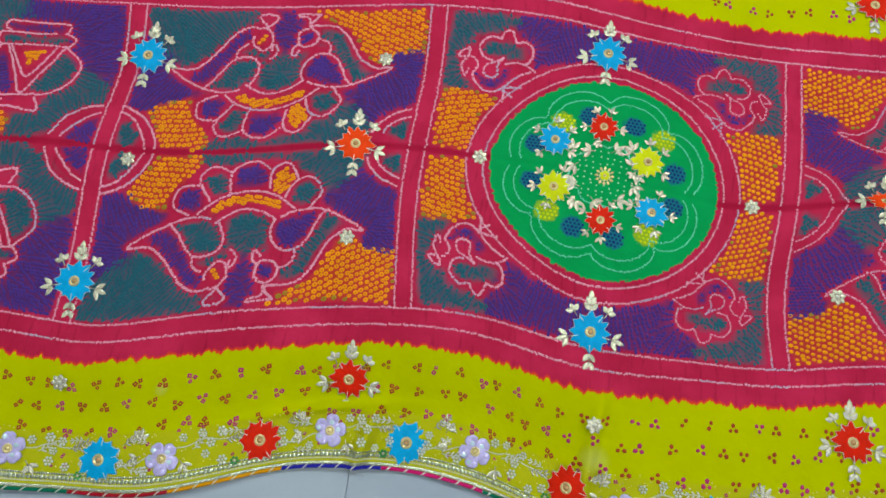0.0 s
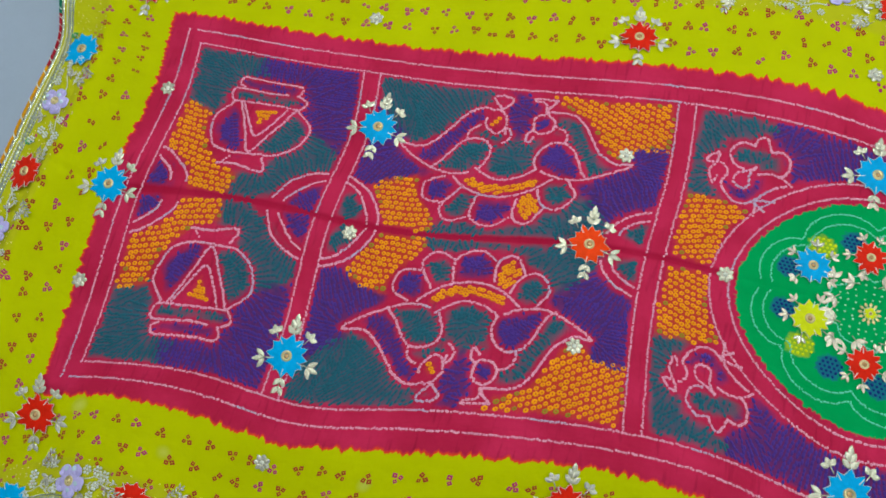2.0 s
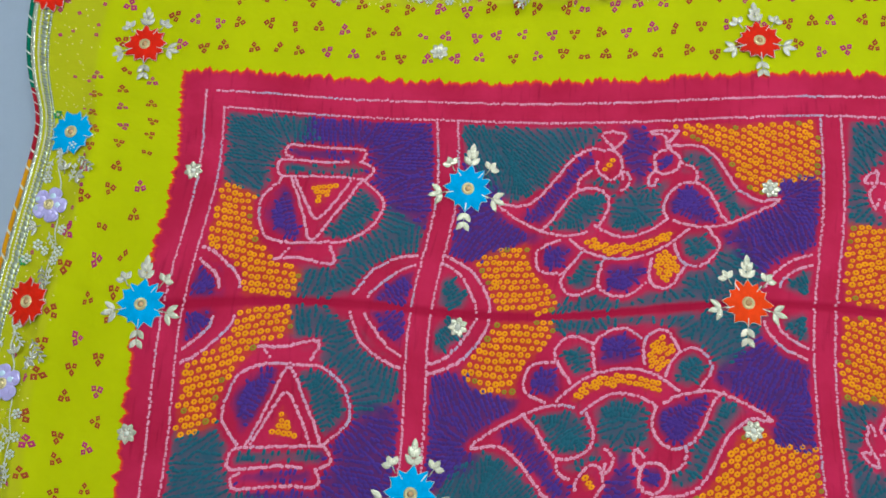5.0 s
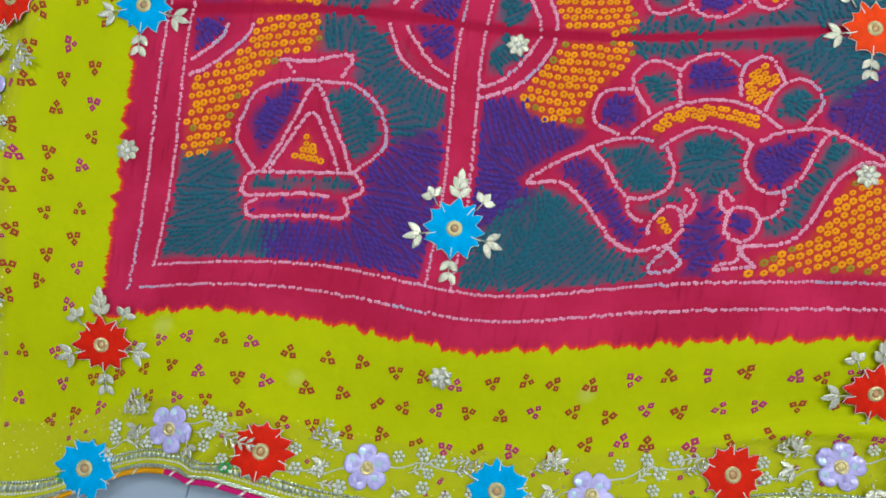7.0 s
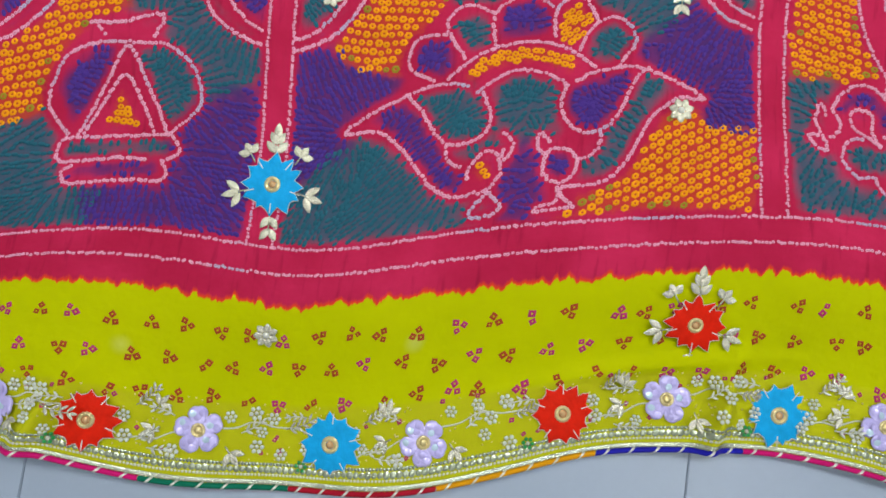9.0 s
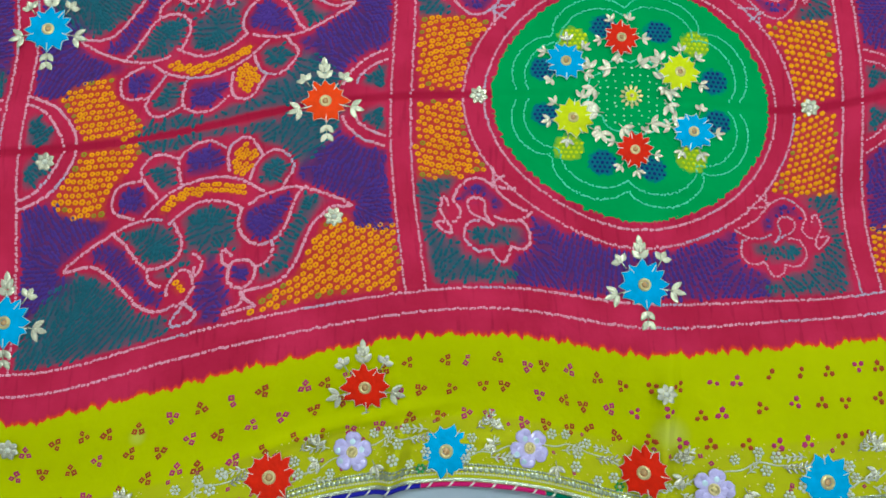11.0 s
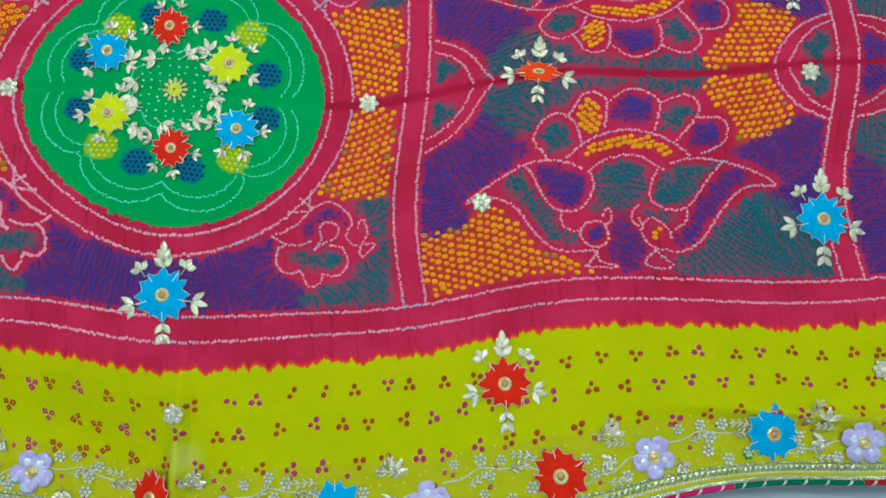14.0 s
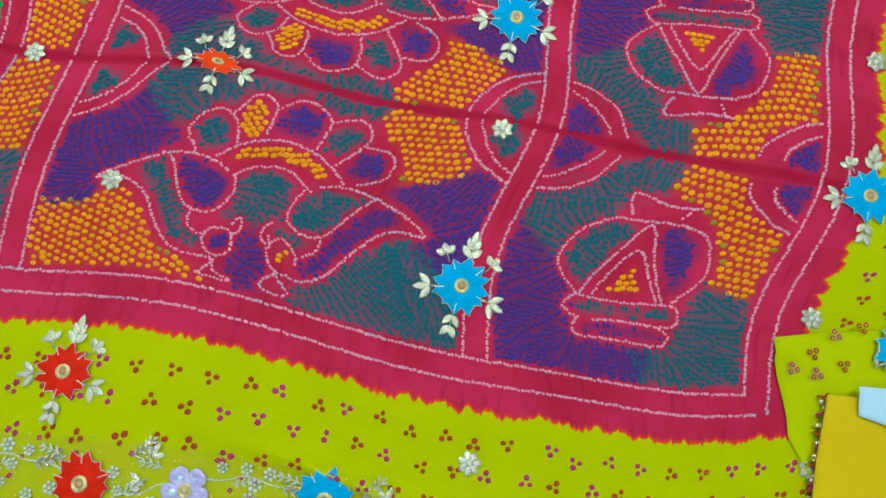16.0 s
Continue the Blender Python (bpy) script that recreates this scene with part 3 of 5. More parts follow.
DYE = (
    ("orange", ((0.899, 0.048), (0.870, 0.037), (0.847, 0.019), (0.845, 0.003), (0.793, 0.002), (0.790, 0.031), (0.819, 0.042), (0.838, 0.055), (0.852, 0.073), (0.860, 0.095), (0.861, 0.112), (0.900, 0.122), (0.900, 0.086))),
    ("teal", ((0.902, 0.121), (0.857, 0.115), (0.850, 0.144), (0.840, 0.159), (0.835, 0.178), (0.821, 0.183), (0.803, 0.191), (0.807, 0.219), (0.902, 0.213))),
    ("purple", ((0.820, 0.188), (0.746, 0.184), (0.740, 0.162), (0.749, 0.145), (0.738, 0.132), (0.724, 0.113), (0.678, 0.091), (0.677, 0.137), (0.678, 0.217), (0.757, 0.221), (0.807, 0.219))),
    ("teal", ((0.793, 0.002), (0.773, 0.002), (0.739, 0.018), (0.722, 0.041), (0.680, 0.060), (0.680, 0.089), (0.722, 0.112), (0.725, 0.086), (0.738, 0.074), (0.755, 0.061), (0.760, 0.044), (0.787, 0.034))),
    ("purple", ((0.803, 0.064), (0.823, 0.072), (0.839, 0.087), (0.833, 0.118), (0.825, 0.112), (0.812, 0.087))),
    ("teal", ((0.778, 0.071), (0.757, 0.070), (0.739, 0.084), (0.732, 0.107), (0.745, 0.125), (0.752, 0.130), (0.766, 0.103))),
    ("purple", ((0.712, 0.007), (0.678, 0.003), (0.679, 0.035), (0.694, 0.030))),
    ("purple", ((0.898, 0.037), (0.881, 0.023), (0.874, 0.012), (0.902, 0.010))),
    ("teal", ((0.833, 0.144), (0.754, 0.148), (0.754, 0.155), (0.832, 0.151))),
    ("purple", ((0.825, 0.166), (0.761, 0.169), (0.760, 0.174), (0.824, 0.171))),
    ("orange", ((0.794, 0.105), (0.802, 0.129), (0.779, 0.133))),
    ("teal", ((0.649, 0.219), (0.636, 0.176), (0.617, 0.144), (0.586, 0.129), (0.552, 0.148), (0.533, 0.174), (0.506, 0.197), (0.480, 0.204), (0.485, 0.222), (0.570, 0.216))),
    ("purple", ((0.673, 0.065), (0.624, 0.054), (0.581, 0.074), (0.557, 0.087), (0.608, 0.114), (0.611, 0.125), (0.598, 0.133), (0.624, 0.153), (0.660, 0.180))),
    ("purple", ((0.463, 0.161), (0.445, 0.156), (0.433, 0.179), (0.430, 0.215), (0.461, 0.216), (0.461, 0.184))),
    ("orange", ((0.420, 0.217), (0.394, 0.199), (0.366, 0.186), (0.352, 0.164), (0.336, 0.137), (0.321, 0.129), (0.310, 0.132), (0.302, 0.147), (0.259, 0.148), (0.260, 0.218), (0.351, 0.214), (0.406, 0.219))),
    ("purple", ((0.346, 0.070), (0.312, 0.034), (0.296, 0.054), (0.264, 0.064), (0.259, 0.151), (0.302, 0.147), (0.305, 0.127), (0.335, 0.098), (0.359, 0.082))),
    ("teal", ((0.397, 0.033), (0.376, 0.008), (0.317, 0.009), (0.312, 0.030), (0.335, 0.060), (0.358, 0.066), (0.374, 0.043))),
    ("teal", ((0.521, 0.002), (0.376, 0.010), (0.374, 0.026), (0.412, 0.019), (0.450, 0.010), (0.480, 0.020), (0.511, 0.018))),
    ("orange", ((0.615, 0.053), (0.596, 0.034), (0.585, 0.018), (0.578, 0.000), (0.517, 0.001), (0.519, 0.018), (0.538, 0.042), (0.554, 0.061), (0.557, 0.080), (0.602, 0.067))),
    ("teal", ((0.538, 0.100), (0.493, 0.100), (0.480, 0.120), (0.481, 0.139), (0.505, 0.144), (0.522, 0.122))),
    ("purple", ((0.572, 0.108), (0.551, 0.107), (0.520, 0.146), (0.497, 0.179), (0.500, 0.187), (0.521, 0.169), (0.545, 0.138))),
    ("teal", ((0.470, 0.102), (0.456, 0.096), (0.430, 0.102), (0.425, 0.128), (0.421, 0.147), (0.453, 0.151), (0.473, 0.134))),
    ("purple", ((0.411, 0.117), (0.377, 0.100), (0.366, 0.100), (0.377, 0.126), (0.395, 0.145), (0.410, 0.136))),
    ("teal", ((0.351, 0.102), (0.336, 0.110), (0.359, 0.141), (0.374, 0.175), (0.401, 0.185), (0.402, 0.177), (0.385, 0.163), (0.381, 0.149), (0.367, 0.130))),
    ("teal", ((0.496, 0.155), (0.471, 0.148), (0.467, 0.152), (0.492, 0.160))),
    ("purple", ((0.537, 0.059), (0.525, 0.055), (0.513, 0.062), (0.513, 0.075), (0.524, 0.081), (0.538, 0.073))),
    ("teal", ((0.504, 0.040), (0.491, 0.035), (0.479, 0.044), (0.483, 0.059), (0.496, 0.059))),
    ("purple", ((0.469, 0.028), (0.446, 0.026), (0.432, 0.043), (0.438, 0.053), (0.468, 0.050))),
    ("orange", ((0.421, 0.038), (0.408, 0.034), (0.402, 0.048), (0.407, 0.067), (0.423, 0.064))),
    ("teal", ((0.393, 0.064), (0.378, 0.056), (0.370, 0.069), (0.378, 0.084), (0.396, 0.081))),
    ("orange", ((0.482, 0.169), (0.474, 0.170), (0.474, 0.179), (0.481, 0.178))),
    ("purple", ((0.425, 0.171), (0.414, 0.172), (0.414, 0.183), (0.425, 0.180))),
    ("orange", ((0.499, 0.084), (0.470, 0.071), (0.441, 0.070), (0.419, 0.079), (0.408, 0.088), (0.415, 0.093), (0.437, 0.081), (0.459, 0.079), (0.478, 0.083), (0.495, 0.090))),
    ("teal", ((0.644, 0.016), (0.623, 0.001), (0.614, 0.020), (0.633, 0.033), (0.641, 0.030))),
    ("teal", ((0.283, 0.024), (0.267, 0.014), (0.264, 0.040), (0.279, 0.030))),
    ("orange", ((0.173, 0.003), (0.225, 0.010), (0.231, 0.098), (0.176, 0.099), (0.153, 0.092), (0.172, 0.058))),
    ("teal", ((0.192, 0.101), (0.231, 0.103), (0.220, 0.213), (0.133, 0.217), (0.133, 0.203), (0.150, 0.198), (0.190, 0.188), (0.206, 0.160), (0.207, 0.134))),
    ("purple", ((0.001, 0.175), (0.078, 0.164), (0.106, 0.149), (0.112, 0.175), (0.133, 0.197), (0.130, 0.220), (0.051, 0.217), (0.000, 0.217))),
    ("purple", ((0.142, 0.132), (0.158, 0.113), (0.174, 0.114), (0.181, 0.123), (0.158, 0.121), (0.145, 0.138))),
    ("teal", ((0.125, 0.160), (0.139, 0.157), (0.175, 0.158), (0.179, 0.168), (0.153, 0.176), (0.127, 0.169))),
)

EDGE_U, EDGE_V = (0.93, 0.908), (0.245, 0.223)
BAR_U = (0.672, 0.65, 0.256, 0.234)
QUARTERS = ((-1, -1), (1, -1), (-1, 1), (1, 1))


def oval(rx, ry, a0, a1, power=1.9):
    a = np.linspace(a0, a1, 40)
    c, s = np.abs(np.cos(a)), np.abs(np.sin(a))
    k = (c ** power + s ** power) ** (-1 / power)
    return np.stack([rx * k * np.cos(a), ry * k * np.sin(a)], 1)


def scallop(r, a0, a1):
    a = np.linspace(a0, a1, 60)
    k = r * (0.82 + 0.18 * np.sqrt(np.abs(np.sin(4 * a - 0.15))))
    return np.stack([k * 1.05 * np.cos(a), k * 1.05 * np.sin(a)], 1)


def far_from(points, lines):
    """Distance of each point to the nearest of the sampled lines."""
    out = np.full(len(points), 9.0)
    for i in range(0, len(points), 4000):
        d = points[i:i + 4000, None] - lines[None]
        out[i:i + 4000] = np.sqrt((d ** 2).sum(2).min(1))
    return out


def inside(points, poly):
    """Signed distance to a polygon, positive inside."""
    p = np.array(poly)
    q = np.roll(p, -1, 0)
    best, odd = np.full(len(points), 9.0), np.zeros(len(points), bool)
    for a, b in zip(p, q):
        e, w = b - a, points - a
        t = np.clip((w @ e) / max(e @ e, 1e-12), 0, 1)
        best = np.minimum(best, np.linalg.norm(w - t[:, None] * e, axis=1))
        odd ^= ((a[1] > points[:, 1]) != (b[1] > points[:, 1])) & (points[:, 0] < (b[0] - a[0]) * (points[:, 1] - a[1]) / (b[1] - a[1] + 1e-12) + a[0])
    return np.where(odd, best, -best)


STEP = 0.0031
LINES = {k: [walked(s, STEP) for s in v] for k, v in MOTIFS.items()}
RINGS = [walked(oval(0.179, 0.171, 0.03, math.pi / 2), STEP, False), walked(oval(0.157, 0.153, 0.03, math.pi / 2), STEP, False)]
FRAME = [walked(((0, EDGE_V[1]), (EDGE_U[1], EDGE_V[1])), STEP), walked(((EDGE_U[1], 0), (EDGE_U[1], EDGE_V[1])), STEP)]
BARS = [walked(((u, 0.004), (u, EDGE_V[1])), STEP) for u in BAR_U]
ALL = np.concatenate([p for v in LINES.values() for p in v] + RINGS + FRAME + BARS)

# ---- the cloth ----
sari = tagged(new("tie_dyed_stole", None), "yellow and magenta tie-dyed stole with cut-out flowers on the floor", "stole")
NU, NV = 640, 250
gu, gv = np.meshgrid(np.linspace(-1.12, 1.12, NU), np.linspace(-0.428, 0.428, NV), indexing="ij")
quarter_u, quarter_v = np.meshgrid(np.linspace(0, 1.12, 351), np.linspace(0, 0.428, 135), indexing="ij")
QP = np.stack([quarter_u.ravel(), quarter_v.ravel()], 1)
CLEAR = far_from(QP, ALL)


def on_net(f):
    """A field of the quarter, read at every point of the cloth."""
    f = f.reshape(351, 135)
    a, b = np.abs(gu).ravel() / 0.0032, np.abs(gv).ravel() / (0.428 / 134)
    i, j = np.minimum(a.astype(int), 349), np.minimum(b.astype(int), 133)
    s, t = a - i, b - j
    return f[i, j] * (1 - s) * (1 - t) + f[i + 1, j] * s * (1 - t) + f[i, j + 1] * (1 - s) * t + f[i + 1, j + 1] * s * t


FIELDS = {}
for colour in ("teal", "purple", "orange"):
    f = np.full(len(QP), -1.0)
    for c, poly in DYE:
        if c == colour:
            f = np.maximum(f, inside(QP, poly))
    FIELDS[colour] = f + (0.004 if colour != "orange" else 0.001)
au, av = np.abs(gu).ravel(), np.abs(gv).ravel()
FIELDS["clear"] = np.minimum(CLEAR, QP[:, 1])
OVAL = (np.abs(QP / (0.168, 0.162)) ** 1.9).sum(1) ** (1 / 1.9)
UNDYED = (QP[:, 0] > EDGE_U[1]) | (QP[:, 1] > EDGE_V[1]) | ((QP[:, 0] > BAR_U[1]) & (QP[:, 0] < BAR_U[0])) | ((QP[:, 0] > BAR_U[3]) & (QP[:, 0] < BAR_U[2])) | (OVAL < 1.07)
FIELDS["clear"] = np.where(UNDYED, 0.0, FIELDS["clear"])
fields = {k: on_net(f) for k, f in FIELDS.items()}
fields["green"] = (1 - ((au / 0.149) ** 1.9 + (av / 0.145) ** 1.9) ** (1 / 1.9)) * 0.14


def spots(centres, r):
    f = np.full(gu.size, -1.0)
    for cu, cv in centres:
        f = np.maximum(f, r - np.hypot(gu.ravel() - cu, gv.ravel() - cv))
    return f


BLUE_SPOTS = ((0.031, 0.083), (0.088, 0.027), (-0.030, -0.084), (0.022, -0.086), (0.090, -0.020), (-0.092, -0.026), (-0.028, 0.088), (-0.095, 0.034))
LIME_SPOTS = ((-0.062, 0.073), (0.070, 0.070), (-0.066, -0.068), (0.063, -0.068))
fields["blue_patch"] = spots(BLUE_SPOTS, 0.015)
fields["lime_patch"] = spots(LIME_SPOTS, 0.016)
index = np.arange(NU * NV).reshape(NU, NV)
quads = np.stack([index[:-1, :-1], index[1:, :-1], index[1:, 1:], index[:-1, 1:]], 2).reshape(-1, 4)
me = bpy.data.meshes.new("cloth")
me.vertices.add(NU * NV)
me.vertices.foreach_set("co", laid(gu, gv).ravel())
me.loops.add(quads.size)
me.loops.foreach_set("vertex_index", quads.ravel())
me.polygons.add(len(quads))
me.polygons.foreach_set("loop_start", np.arange(0, quads.size, 4))
me.update(calc_edges=True)
me.polygons.foreach_set("use_smooth", [True] * len(quads))
layer = me.uv_layers.new(name="cloth")
layer.data.foreach_set("uv", np.stack([gu.ravel(), gv.ravel()], 1)[quads.ravel()].ravel())
for k, f in fields.items():
    me.attributes.new(k, "FLOAT", "POINT").data.foreach_set("value", f.astype(np.float32))
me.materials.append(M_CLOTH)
cloth = new("cloth", me)
cloth.parent = sari
tagged(cloth, "thin silk, magenta field with a ragged edge on yellow")

# ---- resist-dot lines ----
rng = np.random.RandomState(4)


def mirrored(p, su, sv):
    q = np.array(p) * (su, sv)
    return q + rng.normal(0, 0.00042, q.shape)


POINTED = [walked(q, STEP) for q in (((0.262, 0.060), (0.280, 0.052), (0.298, 0.036), (0.309, 0.016), (0.319, 0.003)),
                                     ((0.262, 0.046), (0.276, 0.040), (0.290, 0.026), (0.300, 0.004)))]
# dotted outlines of the vessels, arcs and the two stylised bird motifs
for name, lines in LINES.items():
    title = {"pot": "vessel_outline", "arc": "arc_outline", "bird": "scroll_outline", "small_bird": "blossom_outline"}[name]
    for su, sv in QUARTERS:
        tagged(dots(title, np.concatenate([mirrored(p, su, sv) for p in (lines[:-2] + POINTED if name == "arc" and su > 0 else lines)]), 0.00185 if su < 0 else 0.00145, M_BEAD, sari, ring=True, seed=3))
for i in (0, 1):
    for sv in (-1, 1):
        dots("border_line", mirrored(walked(((-EDGE_U[i] + 0.012 * (1 - i), EDGE_V[i]), (EDGE_U[i] - 0.012 * (1 - i), EDGE_V[i])), STEP), 1, sv), 0.00155, M_BEAD, sari, ring=True)
    for su in (-1, 1):
        dots("end_line", mirrored(walked(((EDGE_U[i], -EDGE_V[i]), (EDGE_U[i], EDGE_V[i])), STEP), su, 1), 0.00155, M_BEAD, sari, ring=True)
for u in BAR_U:
    for su in (-1, 1):
        dots("bar_line", np.concatenate([mirrored(walked(((u, 0.004), (u, EDGE_V[1])), STEP), su, sv) for sv in (-1, 1)]), 0.00155, M_BEAD, sari, ring=True)
for ring_line in RINGS:
    dots("ring_line", np.concatenate([mirrored(ring_line, su, sv) for su, sv in QUARTERS]), 0.00155, M_BEAD, sari, ring=True)
for r in (0.126, 0.113, 0.046):
    p = walked(scallop(r, 0.06, math.pi - 0.06), 0.0021, False)
    dots("scallop_line", np.concatenate([mirrored(p, 1, 1), mirrored(p, 1, -1)]), 0.0012, M_AQUA, sari)


# ---- dye dots in rows ----
def rows_in(poly, gap_along, gap_across, angle, clear, inset):
    """Points of a tilted net inside a shape, clear of the lines."""
    p = np.array(poly)
    c, s = math.cos(angle), math.sin(angle)
    mid = p.mean(0)
    k = int(0.2 / min(gap_along, gap_across))
    i, j = np.meshgrid(np.arange(-k, k + 1), np.arange(-k, k + 1), indexing="ij")
    a, b = (i + 0.5 * (j % 2)).ravel() * gap_along, j.ravel() * gap_across
    b = b + 0.12 * gap_across * np.sin(a * 90)
    q = mid + np.stack([a * c - b * s, a * s + b * c], 1)
    q = q[np.abs(q - mid).max(1) < 0.2]
    q = q[inside(q, p) > inset]
    q = q[q[:, 1] > 0.004] if len(q) else q
    return q[far_from(q, ALL) > clear] if len(q) else q


FIGURES = [p for v in LINES.values() for p in v] + RINGS
FIGURE_POINTS = np.concatenate(FIGURES)
STRAIGHT = np.concatenate(FRAME + BARS)


def rays(gap, first, step, count):
    """Rows of points that run out squarely from the drawn lines, with the way of each row."""
    out, way = [], []
    for line in FIGURES:
        d = np.r_[0, np.cumsum(np.linalg.norm(np.diff(line, axis=0), axis=1))]
        at = np.arange(gap * 0.5, d[-1], gap)
        if not len(at):
            continue
        c = np.stack([np.interp(at, d, line[:, k]) for k in (0, 1)], 1)
        e = np.stack([np.interp(np.minimum(at + 0.004, d[-1]), d, line[:, k]) - np.interp(np.maximum(at - 0.004, 0), d, line[:, k]) for k in (0, 1)], 1)
        e /= np.maximum(np.linalg.norm(e, axis=1, keepdims=True), 1e-9)
        for side in (1, -1):
            nrm = np.stack([-e[:, 1], e[:, 0]], 1) * side
            for k in range(count):
                far = first + k * step
                q = c + nrm * far
                keep = (q[:, 1] > 0.004) & (q[:, 1] < 0.2185) & (q[:, 0] < 0.9035) & (q[:, 0] > 0)
                q, m = q[keep], nrm[keep]
                if len(q):
                    ok = (far_from(q, FIGURE_POINTS) > far * 0.94) & (far_from(q, STRAIGHT) > 0.0045)
                    out.append(q[ok])
                    way.append(np.arctan2(m[ok, 1], m[ok, 0]))
    return np.concatenate(out), np.concatenate(way)


RAY_POINTS, RAY_WAYS = rays(0.0049, 0.0056, 0.0052, 16)
nu, nv = np.meshgrid(np.arange(190), np.arange(52), indexing="ij")
net = np.stack([(nu * 0.0049 + 0.00245 * (nv % 2)).ravel(), 0.005 + 0.0044 * nv.ravel()], 1)
net = net[(net[:, 0] < 0.9035) & (net[:, 1] < 0.2185)]
net = net[(far_from(net, RAY_POINTS) > 0.0046) & (far_from(net, STRAIGHT) > 0.0045) & (far_from(net, FIGURE_POINTS) > 0.0056)]
nearest = np.concatenate([FIGURE_POINTS[((q[:, None] - FIGURE_POINTS[None]) ** 2).sum(2).argmin(1)] for q in np.array_split(net, 12)])
RAY_POINTS = np.concatenate([RAY_POINTS, net])
RAY_WAYS = np.concatenate([RAY_WAYS, np.arctan2(net[:, 1] - nearest[:, 1], net[:, 0] - nearest[:, 0])])
RU = RAY_POINTS[:, 0]
IN_PANEL = ~(((RU > BAR_U[1]) & (RU < BAR_U[0])) | ((RU > BAR_U[3]) & (RU < BAR_U[2])))
for colour, material in (("teal", M_TEAL), ("purple", M_PURPLE)):
    near = np.full(len(RAY_POINTS), -1.0)
    for c, poly in DYE:
        if c == colour:
            near = np.maximum(near, inside(RAY_POINTS, poly))
    pick = (near + rng.normal(0, 0.0022, len(near)) > -0.0005) & IN_PANEL
    pts, turns = RAY_POINTS[pick], RAY_WAYS[pick]
    for su, sv in QUARTERS:
        jit = rng.normal(0, 0.0006, pts.shape)
        dots(colour + "_dots", pts * (su, sv) + jit, 0.0021 if su < 0 else 0.0022, material, sari, long=1.55 if su < 0 else 1.3, turn=turns if su * sv > 0 else -turns, seed=7, flat=True)
pts, turns, rims = [], [], []
for i, (c, poly) in enumerate(DYE):
    if c != "orange":
        continue
    ang = 0.15 + 0.5 * math.sin(i * 2.3)
    px, py = np.array(poly).T
    small = 0.5 * abs(px @ np.roll(py, 1) - py @ np.roll(px, 1)) < 0.0011
    k = 0.8 if small else 1.0
    q = rows_in(poly, 0.0074 * k, 0.0070 * k, ang, 0.0036 if small else 0.0046, -0.0012 if small else 0.0)
    if len(q):
        pts.append(q)
        turns.append(np.full(len(q), ang))
        rims.append(np.where(small, 9.0, inside(q, poly)))
pts, turns, rims = np.concatenate(pts), np.concatenate(turns), np.concatenate(rims)
for su, sv in QUARTERS:
    jit = rng.normal(0, 0.0006, pts.shape)
    stained = (rims < 0.006) & (rng.rand(len(pts)) < 0.22)
    for pick, material in ((~stained, M_ORANGE), (stained, M_OLIVE)):
        dots("orange_dots", (pts * (su, sv) + jit)[pick], 0.0032 if su < 0 else 0.0029, material, sari, ring=su < 0, long=1.1, turn=(turns if su * sv > 0 else -turns)[pick], seed=7, n_side=6, flat=True)
patch = []
for cu, cv in BLUE_SPOTS:
    patch += [(cu + 0.0052 * i + 0.0026 * (j % 2), cv + 0.0050 * j) for i in range(-3, 4) for j in range(-3, 4) if math.hypot(0.0052 * i, 0.005 * j) < 0.013]
dots("navy_dots", patch, 0.0019, plain("navy_dye", (0.005, 0.03, 0.16), 0.6), sari)
patch = []
for cu, cv in LIME_SPOTS:
    patch += [(cu + 0.0056 * i + 0.0028 * (j % 2), cv + 0.0054 * j) for i in range(-3, 4) for j in range(-3, 4) if math.hypot(0.0056 * i, 0.0054 * j) < 0.013]
dots("lime_dots", patch, 0.0020, M_LIME, sari)
patch = [(0.0046 * i * 1.9 + rng.normal(0, 0.001), 0.0046 * j * 1.9 + rng.normal(0, 0.001)) for i in range(-5, 6) for j in range(-5, 6) if 0.014 < 0.0087 * math.hypot(i, j) < 0.044]
dots("pale_dots", patch, 0.0013, plain("pale_green_dye", (0.35, 0.62, 0.42), 0.6), sari)


# ---- triple dots on the yellow ground ----
def triples():
    warm, plum, turn_w, turn_p = [], [], [], []
    spots_ = []
    for sv in (-1, 1):
        for row, v in enumerate((0.299, 0.327, 0.356)):
            for u in np.arange(-1.0, 1.0, 0.0288):
                spots_.append((u + 0.015 * (row % 2) + rng.normal(0, 0.003), sv * v + rng.normal(0, 0.002)))
    for su in (-1, 1):
        for col, u in enumerate((0.990, 1.022, 1.050)):
            for v in np.arange(-0.26, 0.27, 0.0300):
                spots_.append((su * u + rng.normal(0, 0.002), v + 0.015 * (col % 2) + rng.normal(0, 0.003)))
    for su in (-1, 1):
        for u, v in ((1.03, 0.30), (1.035, -0.30), (1.03, 0.34), (1.035, -0.34)):
            spots_.append((su * u, v))
    for cu, cv in spots_:
        t = rng.uniform(0, 6.28)
        k = 2 if rng.rand() < 0.08 else 3
        into, way = (plum, turn_p) if rng.rand() < 0.4 else (warm, turn_w)
        way += [t + 2.09 * i for i in range(k)]
        into += [(cu + 0.0040 * math.cos(t + 2.09 * i), cv + 0.0040 * math.sin(t + 2.09 * i)) for i in range(k)]
    for spots_of, way, material in ((warm, turn_w, M_BROWN), (plum, turn_p, M_PLUM)):
        spots_of, way = np.array(spots_of), np.array(way)
        west = spots_of[:, 0] < -0.02
        dots("triple_dots", spots_of[west], 0.0036, material, sari, ring=True, seed=1, n_side=4, turn=way[west])
        dots("triple_dots", spots_of[~west], 0.0029, material, sari, seed=2, n_side=5, turn=way[~west], flat=True)


triples()


